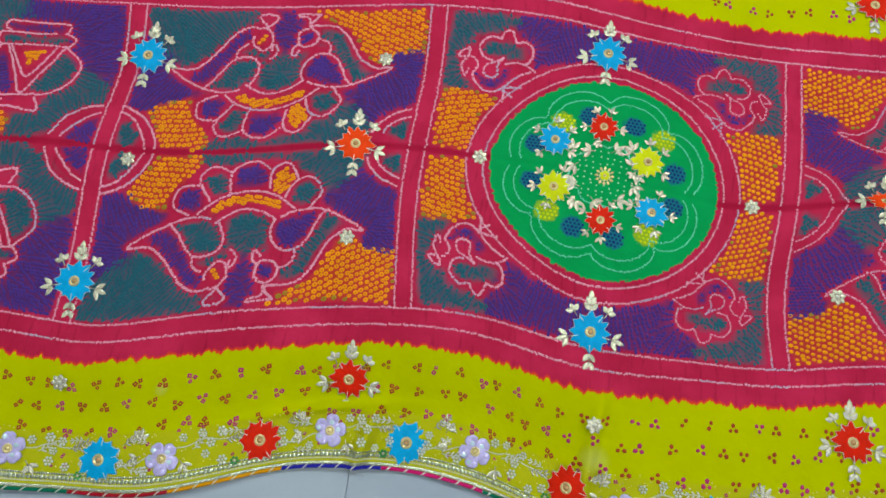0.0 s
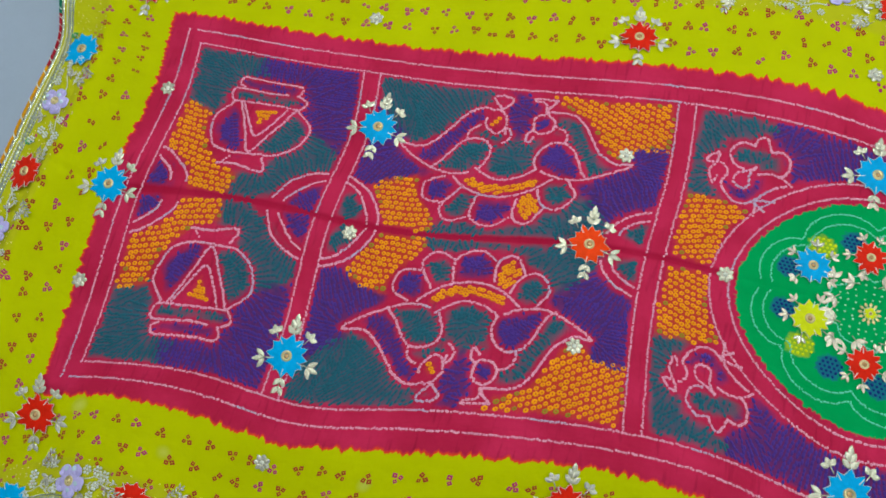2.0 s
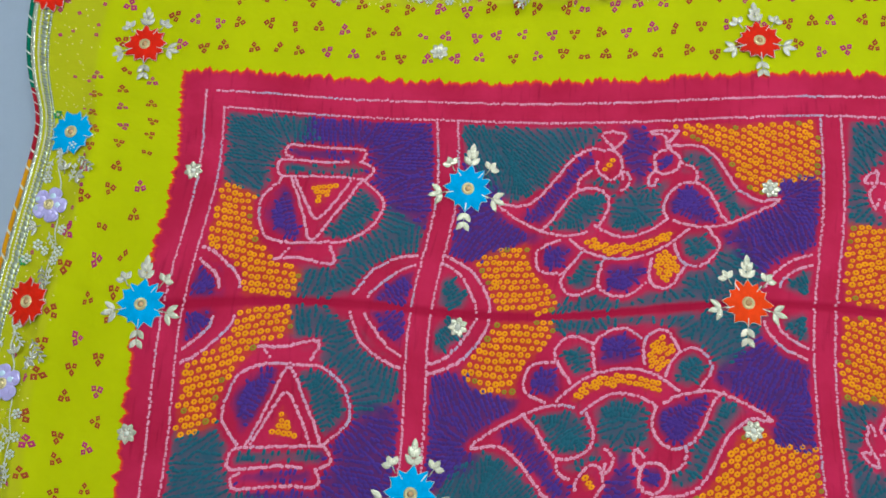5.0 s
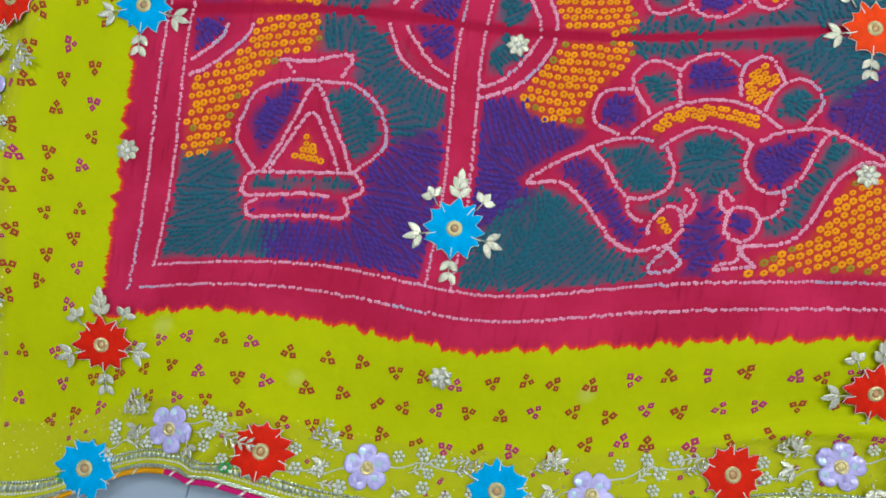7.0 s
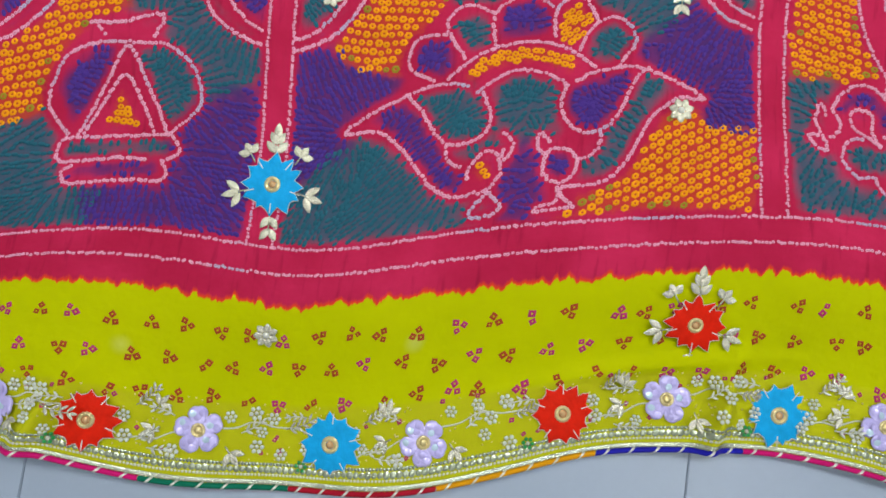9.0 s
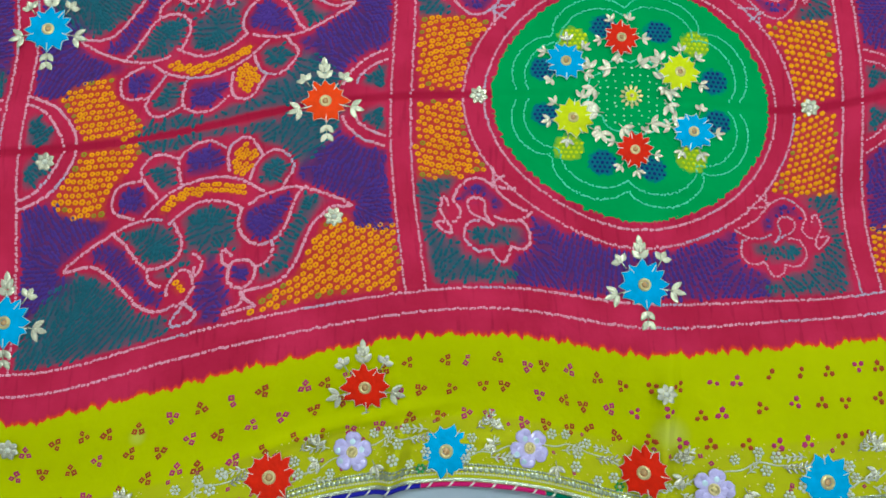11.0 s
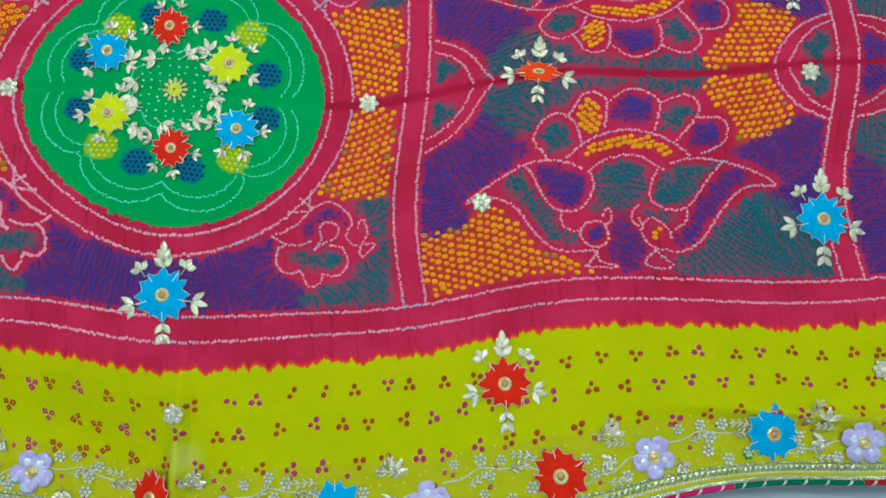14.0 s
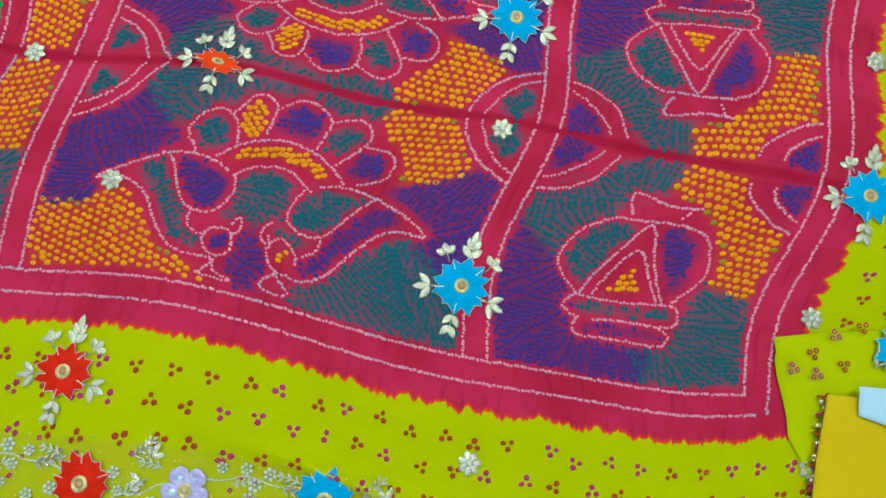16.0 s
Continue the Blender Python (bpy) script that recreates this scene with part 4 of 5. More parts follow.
# ---- appliqué flowers ----
def toothed(radius, seed, teeth=12):
    r = random.Random(seed)
    out = []
    for i in range(teeth):
        a = 2 * math.pi * i / teeth + r.uniform(-0.06, 0.06)
        w = math.pi / teeth
        big = r.uniform(0.88, 1.06)
        out += [(a - w * 0.95, 0.76 * radius * r.uniform(0.90, 1.06)), (a - w * 0.45, 0.86 * big * radius), (a, big * radius), (a + w * 0.45, 0.86 * big * radius)]
    return out


def petal_mesh(outline, high=0.0022):
    """A padded cut-out: raised in the middle, puckered towards the rim, with a turned-down edge."""
    bm = bmesh.new()
    k = len(outline)
    rings = []
    for f, z in ((0.25, high), (0.6, high * 0.85), (0.9, high * 0.75), (1.0, high * 0.5), (1.0, 0.0)):
        ring = []
        for i, (a, r) in enumerate(outline):
            mean = sum(q for _, q in outline) / k
            rr = (r if f > 0.8 else mean + (r - mean) * f) * f
            ring.append(bm.verts.new((rr * math.cos(a), rr * math.sin(a), z + 0.0004 * math.sin(5 * a + 9 * f) * (f > 0.3))))
        rings.append(ring)
    mid = bm.verts.new((0, 0, high))
    for i in range(k):
        bm.faces.new((mid, rings[0][i], rings[0][(i + 1) % k]))
        for p, q in zip(rings, rings[1:]):
            bm.faces.new((p[i], q[i], q[(i + 1) % k], p[(i + 1) % k]))
    return bm


def rim_mesh(outline, z, half):
    bm = bmesh.new()
    k = len(outline)
    rows = []
    for d, up in ((-half, 0.0), (0, half * 1.2), (half, 0.0)):
        rows.append([bm.verts.new(((r + d) * math.cos(a), (r + d) * math.sin(a), z + up)) for a, r in outline])
    for p, q in zip(rows, rows[1:]):
        for i in range(k):
            bm.faces.new((p[i], q[i], q[(i + 1) % k], p[(i + 1) % k]))
    return bm


def leaf(bm, x, y, angle, length, width, z=0.0004, high=0.0006):
    """A padded leaf from (x, y) along the angle."""
    k, rows = 6, []
    c, s = math.cos(angle), math.sin(angle)
    for i in range(k + 1):
        t = i / k
        w = width * 0.5 * math.sin(math.pi * t) ** 0.75 * (1.15 - 0.3 * t)
        h = high * math.sin(math.pi * min(max(t, 0.04), 0.96)) ** 0.6
        row = []
        for side, up in ((-1, 0.0), (-0.78, 1.0), (0, 0.25), (0.78, 1.0), (1, 0.0)):
            px, py = t * length, side * w
            row.append(bm.verts.new((x + px * c - py * s, y + px * s + py * c, z + h * up)))
        rows.append(row)
    for p, q in zip(rows, rows[1:]):
        for i in range(4):
            bm.faces.new((p[i], q[i], q[i + 1], p[i + 1]))


def stem(bm, x0, y0, x1, y1, half=0.0005, z=0.0008):
    d = math.atan2(y1 - y0, x1 - x0)
    n_ = math.hypot(x1 - x0, y1 - y0)
    box(bm, (n_, half * 2, half * 1.6), Matrix.Translation(((x0 + x1) / 2, (y0 + y1) / 2, z)) @ Matrix.Rotation(d, 4, "Z"))


def spray_mesh(kind, size):
    """A leaf spray that grows along +x from the origin."""
    bm = bmesh.new()
    if kind == "five":
        for t, a, k in ((0.0, 0.75, 0.75), (0.0, -0.75, 0.75), (0.35, 0.5, 0.7), (0.35, -0.5, 0.7), (0.6, 0.0, 0.8)):
            leaf(bm, t * size * 0.75, 0, a, size * 0.66 * k, size * 0.26)
        stem(bm, -0.25 * size, 0, 0.5 * size, 0)
    elif kind == "three":
        for a, k in ((0.85, 0.9), (0.0, 1.0), (-0.85, 0.9)):
            leaf(bm, 0.06 * size * math.cos(a), 0.06 * size * math.sin(a), a, size * 0.74 * k, size * 0.30)
        stem(bm, -0.3 * size, 0, 0.1 * size, 0)
    elif kind == "drops":
        for a in (1.0, 0.0, -1.0):
            leaf(bm, 0.05 * size * math.cos(a), 0.05 * size * math.sin(a), a, size * 0.58, size * 0.38)
        stem(bm, -0.45 * size, 0, 0.1 * size, 0)
    else:
        for t, a, k in ((0.0, 0.65, 0.85), (0.0, -0.65, 0.85), (0.5, 0.6, 0.85), (0.5, -0.6, 0.85)):
            leaf(bm, t * size * 0.85, 0, a, size * 0.62 * k, size * 0.28)
        stem(bm, -0.35 * size, 0, 0.5 * size, 0)
    return bm


def ring_mesh(radius, half, z, k=14):
    """A coil of wire, notched like twisted thread."""
    bm = bmesh.new()
    rows = []
    for i in range(k * 2):
        a, w = math.pi * i / k, half * (1.0 if i % 2 else 0.8)
        rows.append([bm.verts.new(((radius + w * math.cos(b)) * math.cos(a), (radius + w * math.cos(b)) * math.sin(a), z + w * 0.8 * math.sin(b))) for b in (0, 1.05, 2.09, 3.14)])
    for i in range(k * 2):
        p, q = rows[i], rows[(i + 1) % (k * 2)]
        for j in range(3):
            bm.faces.new((p[j], q[j], q[j + 1], p[j + 1]))
    return bm


def dome_mesh(radius, high, z, k=10):
    bm = bmesh.new()
    rows = [[bm.verts.new((radius * f * math.cos(2 * math.pi * i / k), radius * f * math.sin(2 * math.pi * i / k), z + high * h)) for i in range(k)] for f, h in ((1, 0), (0.8, 0.6), (0.4, 0.95))]
    top = bm.verts.new((0, 0, z + high))
    for p, q in zip(rows, rows[1:]):
        for i in range(k):
            bm.faces.new((p[i], p[(i + 1) % k], q[(i + 1) % k], q[i]))
    for i in range(k):
        bm.faces.new((rows[2][i], rows[2][(i + 1) % k], top))
    return bm


def flower(colour, radius, label, sprays=(), seed=1, parent=None):
    """A cut-out satin flower with a corded rim, stitches, a wire ring and a stone, and leaf sprays round it."""
    out = toothed(radius, seed)
    head = part("flower", petal_mesh(out), colour, parent, label)
    part("corded_rim", rim_mesh(out, 0.0011, 0.00032), M_THREAD, head)
    for i in range(5):
        a = math.pi / 2 + 2 * math.pi * (i + 0.5) / 5
        bm = bmesh.new()
        stem(bm, radius * 0.60 * math.cos(a), radius * 0.60 * math.sin(a), radius * 0.92 * math.cos(a), radius * 0.92 * math.sin(a), 0.00035, 0.0020)
        part("stitch", bm, M_THREAD, head, smooth=False)
    part("wire_ring", ring_mesh(radius * 0.19, radius * 0.075, 0.0024), M_GOLD, head, "gold wire ring")
    part("stone", dome_mesh(radius * 0.12, 0.0016, 0.0022), M_STONE, head, "amber stone")
    for kind, x, y, deg, size in sprays:
        o = part("leaf_spray", spray_mesh(kind, size * radius), M_SILVER, head, "silver padded leaves")
        o.matrix_local = Matrix.Translation((x * radius, y * radius, 0)) @ Matrix.Rotation(radians(deg), 4, "Z")
    return head


# white-blue glints of the lilac sequins, put into the colour of some
M_GLINT_SEQUIN = plain("glint_blue_sequin", (0.50, 0.66, 0.80), 0.18, 0.2, vary=0.3)


def sequin_flower(radius, label):
    out = [(a, radius * (0.60 + 0.40 * math.sqrt(abs(math.cos(2.5 * a))) - 0.05 * math.exp(-(((a * 2.5 / math.pi + 0.5) % 1 - 0.5) / 0.08) ** 2))) for a in np.linspace(0, 2 * math.pi, 70, endpoint=False)]
    head = part("sequin_flower", petal_mesh(out, 0.0018), M_LILAC, sari, label)
    part("wire_ring", ring_mesh(radius * 0.22, radius * 0.08, 0.0020), M_GOLD, head)
    part("stone", dome_mesh(radius * 0.16, 0.0016, 0.0018), M_GOLD, head)
    for i in range(15):
        a = 2 * math.pi * (i // 3) / 5 + (0, 0.26, -0.26)[i % 3]
        d = radius * (0.50 if i % 3 == 0 else 0.72)
        bm = dome_mesh(radius * 0.15, 0.0003, 0.0, 8)
        bmesh.ops.rotate(bm, verts=bm.verts, cent=(0, 0, 0), matrix=Matrix.Rotation(0.25, 3, (math.cos(i * 2.1), math.sin(i * 2.1), 0)))
        bmesh.ops.translate(bm, verts=bm.verts, vec=(d * math.cos(a), d * math.sin(a), 0.0020))
        part("sequin", bm, M_GLINT_SEQUIN if i % 4 == 0 else M_LILAC, head)
    return head


def bead_flower(radius, label, petals=7, material=None):
    """A flower of couched beads: padded petals, or clusters of round beads for the small ones."""
    head = part("bead_flower", dome_mesh(radius * 0.28, 0.0018, 0.0), M_THREAD, sari, label)
    for i in range(petals):
        a = 2 * math.pi * i / petals
        if radius > 0.008:
            bm = bmesh.new()
            leaf(bm, radius * 0.22 * math.cos(a), radius * 0.22 * math.sin(a), a, radius * 0.78, radius * 0.62, 0.0, 0.0014)
        else:
            bm = dome_mesh(radius * 0.30, 0.0013, 0.0, 7)
            bmesh.ops.translate(bm, verts=bm.verts, vec=(radius * 0.66 * math.cos(a), radius * 0.66 * math.sin(a), 0.0))
        part("petal", bm, material or M_SILVER, head)
    return head


def set_on(ob, x, y, turn=0.0, scale=1.0, squash=1.0, up=0.0012, at=None):
    """Lays a piece on the cloth at a place of the world, tilted with it."""
    u, v = found(x, y) if at is None else at
    p, pe, pw, pn, ps = laid([u, u + 0.016, u - 0.016, u, u], [v, v, v, v + 0.016, v - 0.016])
    normal = Vector(pe - pw).cross(Vector(pn - ps)).normalized()
    high = max(q[2] for q in (p, pe, pw, pn, ps))
    q = Vector((0, 0, 1)).rotation_difference(normal)
    ob.matrix_local = (Matrix.Translation((x, y, 0.6 * high + 0.4 * p[2] + up)) @ q.to_matrix().to_4x4()
                       @ Matrix.Rotation(radians(turn), 4, "Z") @ Matrix.Diagonal((scale, scale * squash, 1, 1)))
    return ob


def again(ob):
    """Another of the same piece, sharing its meshes."""
    return copy_thing(ob, ob.matrix_basis.copy())


FULL = (("five", 0.0, 1.02, 90, 1.0), ("drops", -0.78, 0.92, 122, 0.66), ("drops", 0.78, 0.92, 58, 0.66),
        ("three", -1.00, -0.28, 197, 0.80), ("three", 1.00, -0.28, -17, 0.80), ("four", 0.0, -1.02, -90, 0.86))
SMALL = (("three", -0.95, 0.45, 160, 0.6), ("three", 0.85, 0.65, 40, 0.6), ("three", 0.9, -0.6, -30, 0.65), ("drops", -0.75, -0.85, -130, 0.6), ("three", 0.1, 1.05, 95, 0.65))
big_blue = flower(M_BLUE, 0.0262, "bright blue satin cut-out flower with leaf sprays", FULL, 3, sari)
for i, (x, y, t) in enumerate(((-0.625, 0.073, 0), (-0.640, -0.240, 3), (-0.946, -0.096, 5), (-0.011, 0.168, 0), (0.002, -0.207, 3), (0.636, -0.135, -3), (0.626, 0.129, 0), (0.980, 0.037, 0))):
    set_on(big_blue if i == 0 else again(big_blue), x, y, t)
big_red = flower(M_RED, 0.0250, "red satin cut-out flower with leaf sprays", FULL, 5, sari)
for i, (x, y, t) in enumerate(((-0.282, -0.307, 2), (0.322, -0.290, 2), (-0.326, 0.286, 8), (-1.014, 0.195, 10), (-0.913, -0.391, 12), (0.346, 0.296, 0))):
    set_on(big_red if i == 0 else again(big_red), x, y, t)
vermilion = flower(M_VERMILION, 0.0255, "vermilion satin cut-out flower with leaf sprays", FULL, 8, sari)
set_on(vermilion, -0.326, -0.009, 3)
pinched = set_on(again(vermilion), 0.362, 0.016, -4, 0.95)
for piece in [pinched] + list(pinched.children):
    if piece.name.startswith("leaf_spray"):
        piece.matrix_local = Matrix.Translation((0, -0.38 * piece.matrix_basis.translation.y, 0.001)) @ piece.matrix_basis
    else:
        piece.data = piece.data.copy()
        piece.data.transform(Matrix.Diagonal((1, 0.5, 1, 1)))
kinds = {"blue": flower(M_BLUE, 0.0225, "bright blue satin flower in the medallion", SMALL, 11, sari),
         "red": flower(M_RED, 0.0205, "red satin flower in the medallion", SMALL, 12, sari),
         "lime": flower(M_LIME, 0.0225, "lime yellow satin flower in the medallion", SMALL, 13, sari)}
used = set()
for k, x, y, t in (("blue", -0.068, 0.036, 0), ("blue", 0.064, -0.045, 200), ("red", -0.007, 0.062, 30), ("red", 0.001, -0.064, 190), ("lime", -0.063, -0.028, 100), ("lime", 0.054, 0.022, 0)):
    set_on(again(kinds[k]) if k in used else kinds[k], x, y, t)
    used.add(k)
mid_flower = flower(M_LIME, 0.0085, "small lime flower ringed with beads", (), 14, sari)
set_on(mid_flower, 0.001, -0.004)
for i in range(12):
    a = 2 * math.pi * i / 12
    bm = bmesh.new()
    leaf(bm, 0.0075 * math.cos(a), 0.0075 * math.sin(a), a, 0.0055, 0.0036)
    part("petal", bm, M_GOLD, mid_flower)
loose = part("leaf_spray", spray_mesh("three", 0.019), M_SILVER, sari, "silver padded leaf spray")
for i in range(16):
    a = 2 * math.pi * (i + 0.3) / 16
    r = 0.038 if i % 2 else 0.052
    set_on(loose if i == 0 else again(loose), 1.05 * r * math.cos(a) * (0.75 if i % 4 == 0 else 1), r * math.sin(a) * 0.95 - 0.004, math.degrees(a) + (60 if i % 3 else -40))
white = bead_flower(0.0105, "small silver beaded flower")
for i, (x, y) in enumerate(((-0.924, 0.054), (-0.931, -0.225), (-0.616, -0.074), (-0.307, 0.116), (-0.315, -0.134), (-0.163, -0.002), (0.192, -0.018), (0.303, -0.118), (0.638, 0.017),
                            (0.944, -0.087), (0.969, 0.170), (-0.628, -0.363), (0.018, -0.316), (0.678, -0.279), (-0.678, 0.228), (-0.027, 0.306), (0.959, -0.214))):
    set_on(white if i == 0 else again(white), x, y, 17 * i)

# ---- flowers of the hem ----
hem_blue = flower(M_BLUE, 0.0280, "bright blue satin flower in the hem", (), 21, sari)
HEM_BLUE = ((-0.908, -0.496), (-0.565, -0.446), (-0.201, -0.372), (0.168, -0.400), (0.568, -0.336), (-0.959, 0.316), (-0.549, 0.334), (-0.188, 0.409), (-1.068, 0.079), (-1.066, -0.306))
for i, (x, y) in enumerate(HEM_BLUE):
    set_on(hem_blue if i == 0 else again(hem_blue), x, y, 37 * i)
hem_red = flower(M_RED, 0.0268, "red satin flower in the hem", (), 23, sari)
HEM_RED = ((-0.761, -0.449), (-0.378, -0.395), (-0.004, -0.393), (0.370, -0.371), (-0.753, 0.317), (-0.361, 0.385), (-1.066, -0.110), (-1.138, 0.246), (-1.030, -0.440), (-0.01, 0.408))
for i, (x, y) in enumerate(HEM_RED):
    set_on(hem_red if i == 0 else again(hem_red), x, y, 41 * i)
lilac = sequin_flower(0.0202, "lilac sequin flower in the hem")
HEM_LILAC = ((-0.838, -0.446), (-0.674, -0.448), (-0.489, -0.433), (-0.295, -0.371), (-0.117, -0.369), (0.062, -0.408), (0.252, -0.394), (0.455, -0.355), (0.650, -0.344), (-1.063, 0.324),
             (-0.853, 0.332), (-0.631, 0.331), (-0.446, 0.371), (-0.252, 0.413), (-0.084, 0.422), (-1.070, -0.005), (-1.070, -0.195))
for i, (x, y) in enumerate(HEM_LILAC):
    set_on(lilac if i == 0 else again(lilac), x, y, 29 * i)


# ---- the hem's trimmings ----
def rim_path(step=0.004, corner=0.03):
    """The rim of the cloth, anticlockwise from the middle of the lower edge: u, v and the way inwards."""
    w, h = 1.118, 0.426
    out = []
    for x0, y0, x1, y1, a in ((0, -h, w - corner, -h, -90), (w, -h + corner, w, h - corner, 0), (w - corner, h, -w + corner, h, 90), (-w, h - corner, -w, -h + corner, 180), (-w + corner, -h, 0, -h, 270)):
        n_ = int(math.hypot(x1 - x0, y1 - y0) / step)
        for i in range(n_):
            t = i / n_
            out.append((x0 + (x1 - x0) * t, y0 + (y1 - y0) * t, -math.cos(radians(a)), -math.sin(radians(a))))
        if a < 270:
            cx, cy = (w - corner) * (1 if a in (-90, 0) else -1), (h - corner) * (-1 if a in (-90, 180) else 1)
            for i in range(8):
                b = radians(a + 90 * i / 8)
                out.append((cx + corner * math.cos(b), cy + corner * math.sin(b), -math.cos(b), -math.sin(b)))
    return np.array(out)


RIM = rim_path()
RIM_S = np.r_[0, np.cumsum(np.hypot(*np.diff(RIM[:, :2], axis=0).T))]


def at_rim(s, inset):
    s = np.asarray(s, float) % RIM_S[-1]
    c = [np.interp(s, RIM_S, RIM[:, k]) for k in range(4)]
    return c[0] + c[2] * inset, c[1] + c[3] * inset


def band(name, s0, s1, profile, material, parent, label="", step=0.004, ripple=0.0, slant=0.0):
    """A strip along the rim; profile: rows of inset and height."""
    s_all = np.linspace(s0, s1, max(3, int((s1 - s0) / step)))
    rows, s = [], s_all
    for k, (inset, up) in enumerate(profile):
        s = s_all + slant * inset
        u, v = at_rim(s, inset)
        p = laid(np.clip(u, -1.12, 1.12), np.clip(v, -0.428, 0.428))
        if inset < 0:
            o = laid(*at_rim(s, 0.0)) - laid(*at_rim(s, 0.01))
            o[:, 2] = 0
            p = laid(*at_rim(s, 0.0)) + o / np.linalg.norm(o, axis=1, keepdims=True) * -inset
        p[:, 2] += up + ripple * np.sin(s * 1400 + k * 2)
        rows.append(p)
    v = np.concatenate(rows)
    n_ = len(s)
    faces = [(k * n_ + i, k * n_ + i + 1, (k + 1) * n_ + i + 1, (k + 1) * n_ + i) for k in range(len(profile) - 1) for i in range(n_ - 1)]
    return linked(name, v, faces, material, parent, label)


PIPE = [(-0.0023 - 0.0023 * math.cos(a), 0.0002 + 0.0023 * math.sin(a)) for a in np.linspace(-0.9, math.pi + 0.9, 9)]
TURNS = ("pink", "green", "maroon", "amber", "blue")
LOOP = RIM_S[-1]
start, seg = -0.852, 0.1245
n_seg = int(LOOP / seg)
for i in range(n_seg):
    s0 = start + i * seg
    pipe = band("piping", s0, s0 + seg - 0.0005 if i < n_seg - 1 else start + LOOP, PIPE, M_PIPING[TURNS[i % 5]], sari, TURNS[i % 5] + " fabric piping with pale stitches", 0.003)
    for j in range(6):
        s = s0 + (j + 0.5) * seg / 6
        wrap = band("stitch", s - 0.0012, s + 0.0012, [(a * 1.12 + 0.0003, b * 1.12 + 0.0002) for a, b in PIPE], M_THREAD, pipe, step=0.0008, slant=0.9)
band("silver_braid", 0, LOOP, ((0.0003, 0.0006), (0.0012, 0.0016), (0.0022, 0.0008), (0.0032, 0.0016), (0.0042, 0.0004)), M_BRAID, sari, "woven silver braid", 0.0012, 0.0006)
s = np.arange(0, LOOP, 0.0052)
dots("sequin_trim", np.stack(at_rim(s, 0.0125), 1), 0.0031, M_SEQUIN, sari, n_side=8, flat=True)
s = np.arange(0.003, LOOP, 0.0030)
dots("beaded_trim", np.stack(at_rim(s, 0.0080), 1), 0.0013, M_THREAD, sari)
dots("sequin_trim", np.stack(at_rim(s + 0.003, 0.0172), 1), 0.0017, M_SEQUIN, sari, flat=True)
s = rng.uniform(0, LOOP, 3000)
dots("beading", np.stack(at_rim(s, rng.uniform(0.018, 0.070, 3000)), 1), 0.0008, M_GOLD, sari, "tiny gold beads")
s = rng.uniform(0, LOOP, 330)
dots("hem_dots", np.stack(at_rim(s, rng.uniform(0.024, 0.068, 330)), 1), 0.0026, M_PLUM, sari, ring=True, n_side=4)


def thin_spray(pairs, size):
    """A curved thread with pairs of thin leaves."""
    bm = bmesh.new()
    last = (0.0, 0.0)
    for i in range(pairs):
        t = (i + 1) / pairs
        x, y = size * t, size * 0.25 * t * t
        stem(bm, *last, x, y, 0.0004, 0.0006)
        a = math.atan2(y - last[1], x - last[0])
        for side in (0.75, -0.75):
            leaf(bm, x - size * 0.1, y, a + side, size * 0.36, size * 0.11, 0.0003, 0.0012)
        last = (x, y)
    leaf(bm, *last, 0.4, size * 0.3, size * 0.11, 0.0003, 0.0012)
    return bm


# sprays, beaded flowers, stems and knots between the hem's flowers
hem_spray = part("leaf_spray", thin_spray(4, 0.021), M_SILVER, sari, "silver padded leaf spray")
hem_sprig = part("leaf_spray", thin_spray(3, 0.017), M_THREAD, sari, "silver padded leaf spray")
hem_leaves = part("leaf_spray", spray_mesh("three", 0.017), M_SILVER, sari, "silver padded leaf spray")
hem_bead = bead_flower(0.0060, "small white beaded flower", 6, M_PEARL)
knot = bead_flower(0.0056, "small green beaded flower", 6, M_EMERALD)
fresh = {id(hem_spray), id(hem_sprig), id(hem_leaves), id(hem_bead), id(knot)}


def another(ob):
    if id(ob) in fresh:
        fresh.discard(id(ob))
        return ob
    return again(ob)


where = random.Random(9)
for x, y in HEM_BLUE + HEM_RED:
    u, v = found(x, y)
    du, dv = (-0.024, -0.020 * (1 if v < 0 else -1)) if abs(v) > 0.3 else (-0.018, 0.028)
    gx, gy, _ = laid([max(-1.10, u + du)], [max(-0.41, min(0.41, v + dv))])[0]
    set_on(another(knot), gx, gy, 0)

# a gap's pieces: kind, share of the gap, distance from the rim, turn
AFTER_MAIN = (("bead", 0.27, 0.046, 0), ("bead", 0.33, 0.033, 0), ("spray", 0.36, 0.056, 25), ("leaves", 0.58, 0.058, 70), ("sprig", 0.40, 0.031, 12), ("leaves", 0.60, 0.040, 200),
              ("bead", 0.22, 0.022, 0), ("sprig", 0.52, 0.025, -20), ("bead", 0.74, 0.024, 0), ("sprig", 0.72, 0.053, 150))
AFTER_LILAC = (("bead", 0.20, 0.057, 0), ("bead", 0.37, 0.060, 0), ("bead", 0.55, 0.058, 0), ("bead", 0.47, 0.045, 0), ("bead", 0.44, 0.032, 0), ("bead", 0.63, 0.025, 0), ("leaves", 0.24, 0.028, -60),
               ("spray", 0.62, 0.047, -8), ("sprig", 0.80, 0.056, 160), ("bead", 0.80, 0.031, 0), ("sprig", 0.30, 0.043, 15))
STEMS = {True: ((0.10, 0.030), (0.30, 0.027), (0.55, 0.032), (0.85, 0.040)), False: ((0.10, 0.044), (0.35, 0.051), (0.60, 0.050), (0.85, 0.043))}
MAINS = set(HEM_BLUE + HEM_RED)


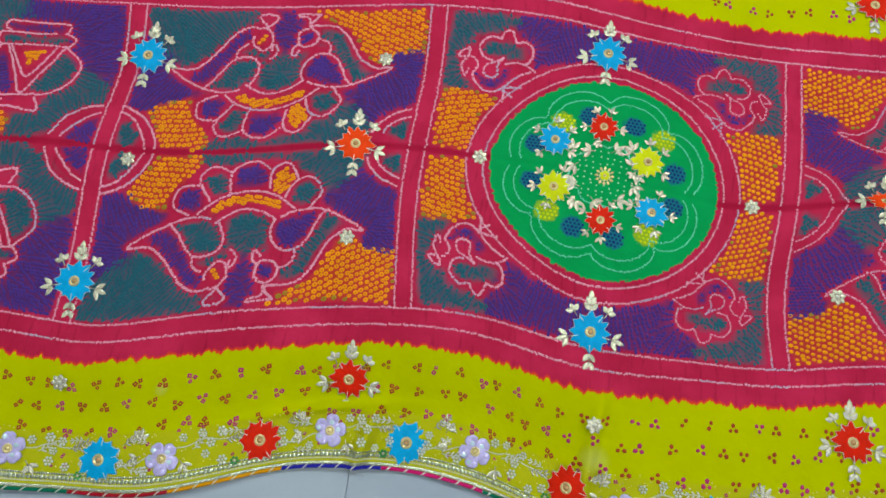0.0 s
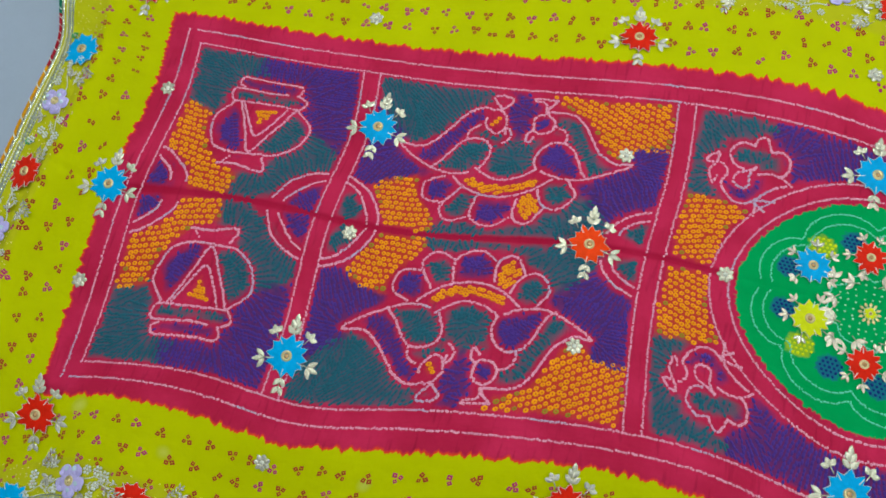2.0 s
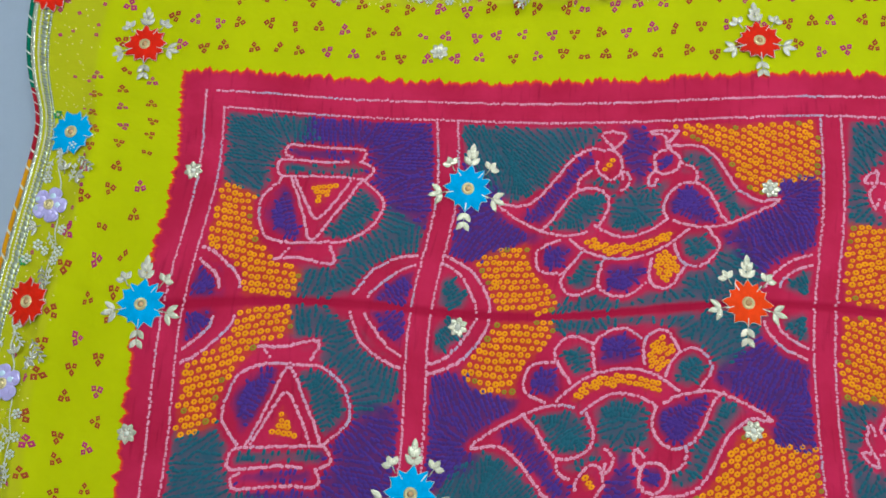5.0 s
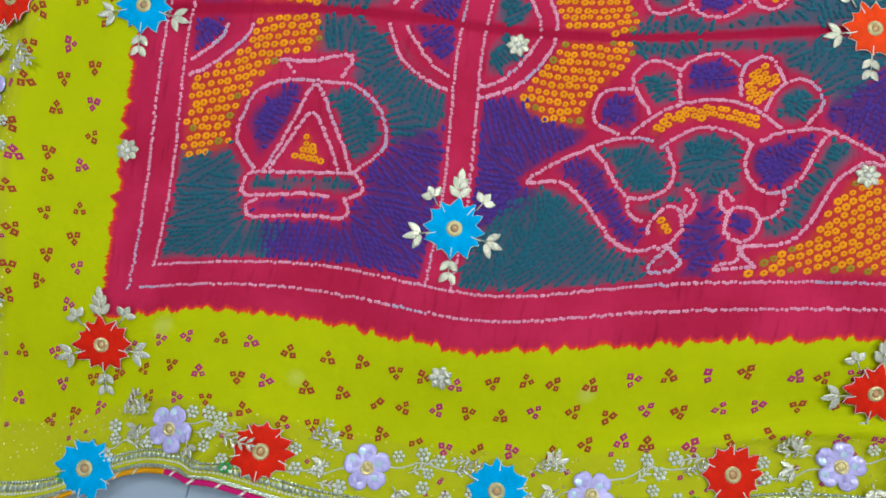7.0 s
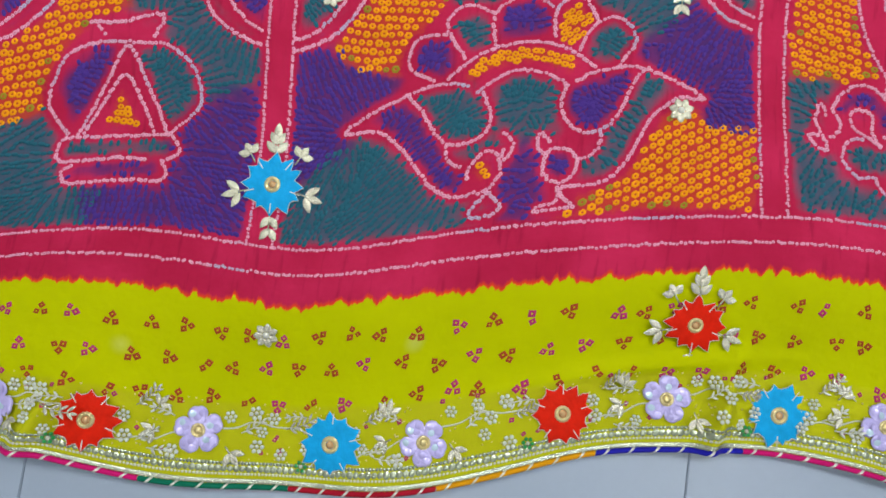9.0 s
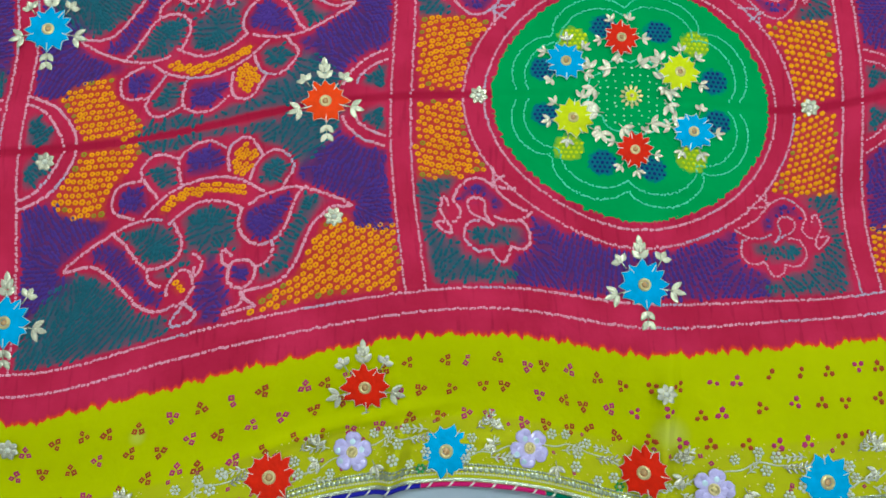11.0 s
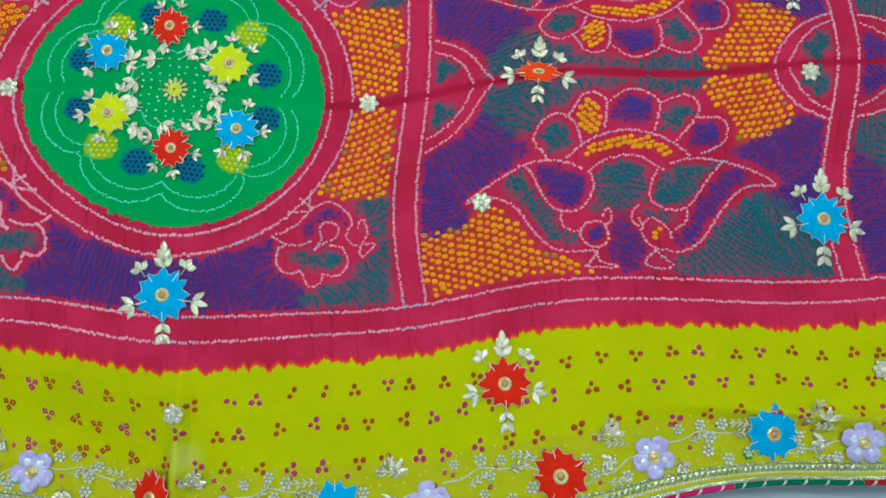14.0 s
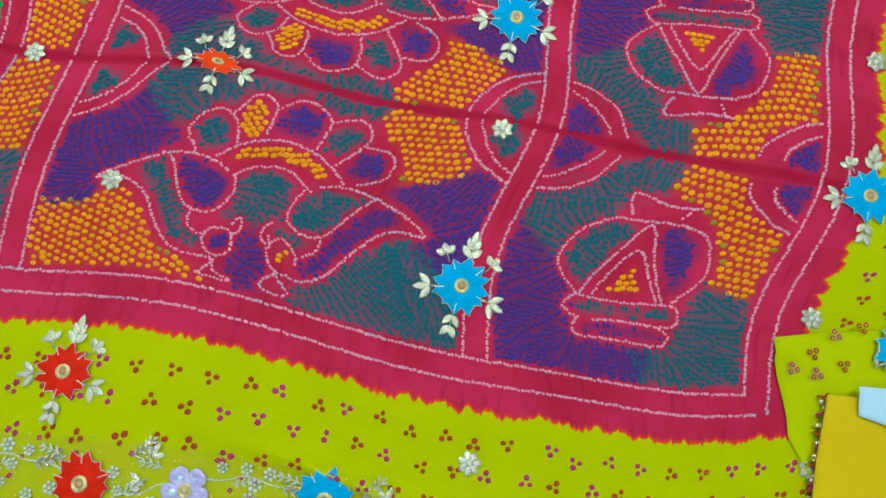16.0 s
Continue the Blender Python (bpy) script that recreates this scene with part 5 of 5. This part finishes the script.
def rim_place(x, y):
    """How far along the rim a place lies."""
    u, v = found(x, y)
    side = np.hypot(RIM[:, 0] - u, RIM[:, 1] - v)
    return RIM_S[side.argmin()]


stations = sorted((rim_place(x, y), (x, y) in MAINS) for x, y in HEM_BLUE + HEM_RED + HEM_LILAC)
thread_points = []
for (s0, main), (s1, _) in zip(stations, stations[1:] + [(stations[0][0] + LOOP, True)]):
    if s1 - s0 > 0.19:
        continue
    for kind, share, inset, turn in (AFTER_MAIN if main else AFTER_LILAC):
        sa = s0 + (s1 - s0) * share + where.uniform(-0.003, 0.003)
        if min(sa - s0, s1 - sa) < 0.019 and inset < 0.052:
            continue
        (ua, ub), (va, vb) = at_rim([sa, sa + 0.002], inset + where.uniform(-0.002, 0.002))
        a, b = laid([ua, ub], [va, vb])
        along = math.degrees(math.atan2(b[1] - a[1], b[0] - a[0]))
        ob = {"bead": hem_bead, "spray": hem_spray, "sprig": hem_sprig, "leaves": hem_leaves}[kind]
        set_on(another(ob), a[0], a[1], along + turn + where.uniform(-14, 14), at=(ua, va), scale=where.uniform(0.85, 1.1))
    line = np.array(STEMS[main])
    share = np.linspace(line[0, 0], line[-1, 0], max(6, int((s1 - s0) / 0.0016)))
    thread_points.append(np.stack(at_rim(s0 + (s1 - s0) * share, np.interp(share, line[:, 0], line[:, 1]) + 0.0015 * np.sin(share * 19)), 1))
dots("stem_thread", np.concatenate(thread_points), 0.0009, M_THREAD, sari, "couched silver stems")


# ---- the folded corner and the amber fabric on it ----
def sheet(name, corners, nx, ny, height, material, parent=None, label="", thick=0.0012, wobble=0.0):
    """A soft sheet between four corners, with a rounded rim and its own thickness."""
    a, b, c, d = [np.array(k, float) for k in corners]
    verts = []
    for side in (1, -1):
        for i in range(nx + 1):
            for j in range(ny + 1):
                s_, t_ = i / nx, j / ny
                p = (a * (1 - s_) + b * s_) * (1 - t_) + (d * (1 - s_) + c * s_) * t_
                e = min(s_, 1 - s_, t_, 1 - t_)
                z = height(s_, t_) + side * thick * 0.5 * min(1.0, 0.2 + e * 12)
                q = wobble * math.sin(7 * t_ + 3 * s_)
                verts.append((p[0] + q, p[1] + wobble * 0.5 * math.sin(9 * s_), z))
    n_ = (nx + 1) * (ny + 1)
    ix = lambda i, j: i * (ny + 1) + j
    faces = []
    for i in range(nx):
        for j in range(ny):
            f = (ix(i, j), ix(i + 1, j), ix(i + 1, j + 1), ix(i, j + 1))
            faces += [f, tuple(n_ + k for k in reversed(f))]
    rim = [ix(i, 0) for i in range(nx)] + [ix(nx, j) for j in range(ny)] + [ix(i, ny) for i in range(nx, 0, -1)] + [ix(0, j) for j in range(ny, 0, -1)]
    for p, q in zip(rim, rim[1:] + rim[:1]):
        faces.append((p, n_ + p, n_ + q, q))
    return linked(name, verts, faces, material, parent, label)


M_FLAP = plain("yellow_silk", (0.46, 0.51, 0.002), 0.75, vary=0.06)


def over(a, b, c, d, lift):
    """Heights of a sheet between four corners that rests on the cloth below it."""
    def height(s_, t_):
        x, y = [(a[k] * (1 - s_) + b[k] * s_) * (1 - t_) + (d[k] * (1 - s_) + c[k] * s_) * t_ for k in (0, 1)]
        return laid(*[[k] for k in found(x, y)])[0, 2] + lift(s_, t_)
    return height


CORNER = ((0.937, -0.192), (1.100, -0.420), (1.085, -0.055), (0.911, -0.112))
flap = sheet("turned_corner", CORNER, 16, 20, over(*CORNER, lambda s_, t_: 0.0022 + 0.004 * max(0.0, t_ - 0.4) * (1 - 0.6 * s_)
             + 0.003 * math.exp(-((t_ - 0.86 + 0.25 * s_) / 0.05) ** 2)), M_FLAP, sari, "turned-over yellow corner of the stole", 0.0012, 0.0015)
QUILT = ((0.965, -0.42), (1.25, -0.44), (1.22, -0.115), (0.957, -0.150))
amber = sheet("folded_fabric", QUILT, 40, 40, lambda s_, t_: 0.0170 + 0.0015 * math.sin(5 * s_ + 3 * t_) + 0.001 * math.sin(14 * t_ - 6 * s_), M_AMBERCLOTH, None, "", 0.006, 0.002)
tagged(amber, "folded amber yellow fabric lying on the stole's corner", "fabric")
for i in range(26):
    bm = bmesh.new()
    y = -0.152 - 0.0075 * i
    for k in range(3):
        leaf(bm, 0.9575 + 0.00004 * i + where.uniform(-0.002, 0.002), y, where.uniform(0, 6.28), 0.005, 0.002, 0.0135, 0.003)
    part("edging_tuft", bm, (M_BROWN, M_SILVER, M_PLUM, M_GOLD)[i % 4], amber)
tag = sheet("paper_tag", ((0.983, -0.161), (1.032, -0.166), (1.030, -0.129), (0.981, -0.137)), 8, 8, lambda s_, t_: 0.0222 + 0.001 * s_, M_PAPER, None, "", 0.0008)
tagged(tag, "plain pale blue paper tag on the amber fabric", "tag")
set_on(again(hem_blue), 1.022, -0.098, 20, up=0.0075)
set_on(again(hem_spray), 0.998, -0.118, 60, up=0.0075)
set_on(again(hem_bead), 1.012, -0.112, 60, up=0.0085)
for k, (x, y) in enumerate(((0.930, -0.135), (0.945, -0.118), (0.962, -0.098), (0.985, -0.085), (0.950, -0.135), (0.972, -0.122))):
    bm = bmesh.new()
    for j in range(3):
        a = 2.09 * j + k
        bmesh.ops.create_circle(bm, cap_ends=False, segments=6, radius=0.0026, matrix=Matrix.Translation((x + 0.0035 * math.cos(a), y + 0.0035 * math.sin(a), 0)))
    loops = [e for e in bm.edges]
    got = bmesh.ops.extrude_edge_only(bm, edges=loops)
    for v in [g for g in got["geom"] if isinstance(g, bmesh.types.BMVert)]:
        near = min(range(3), key=lambda j: (v.co.x - x - 0.0035 * math.cos(2.09 * j + k)) ** 2 + (v.co.y - y - 0.0035 * math.sin(2.09 * j + k)) ** 2)
        c = Vector((x + 0.0035 * math.cos(2.09 * near + k), y + 0.0035 * math.sin(2.09 * near + k), 0))
        v.co = c + (v.co - c) * 0.4 + Vector((0, 0, 0.0002))
    z = laid(*[[q] for q in found(x, y)])[0, 2] + 0.0085
    bmesh.ops.translate(bm, verts=bm.verts, vec=(0, 0, z))
    part("triple_dot", bm, M_BROWN if k % 2 else M_PLUM, sari)
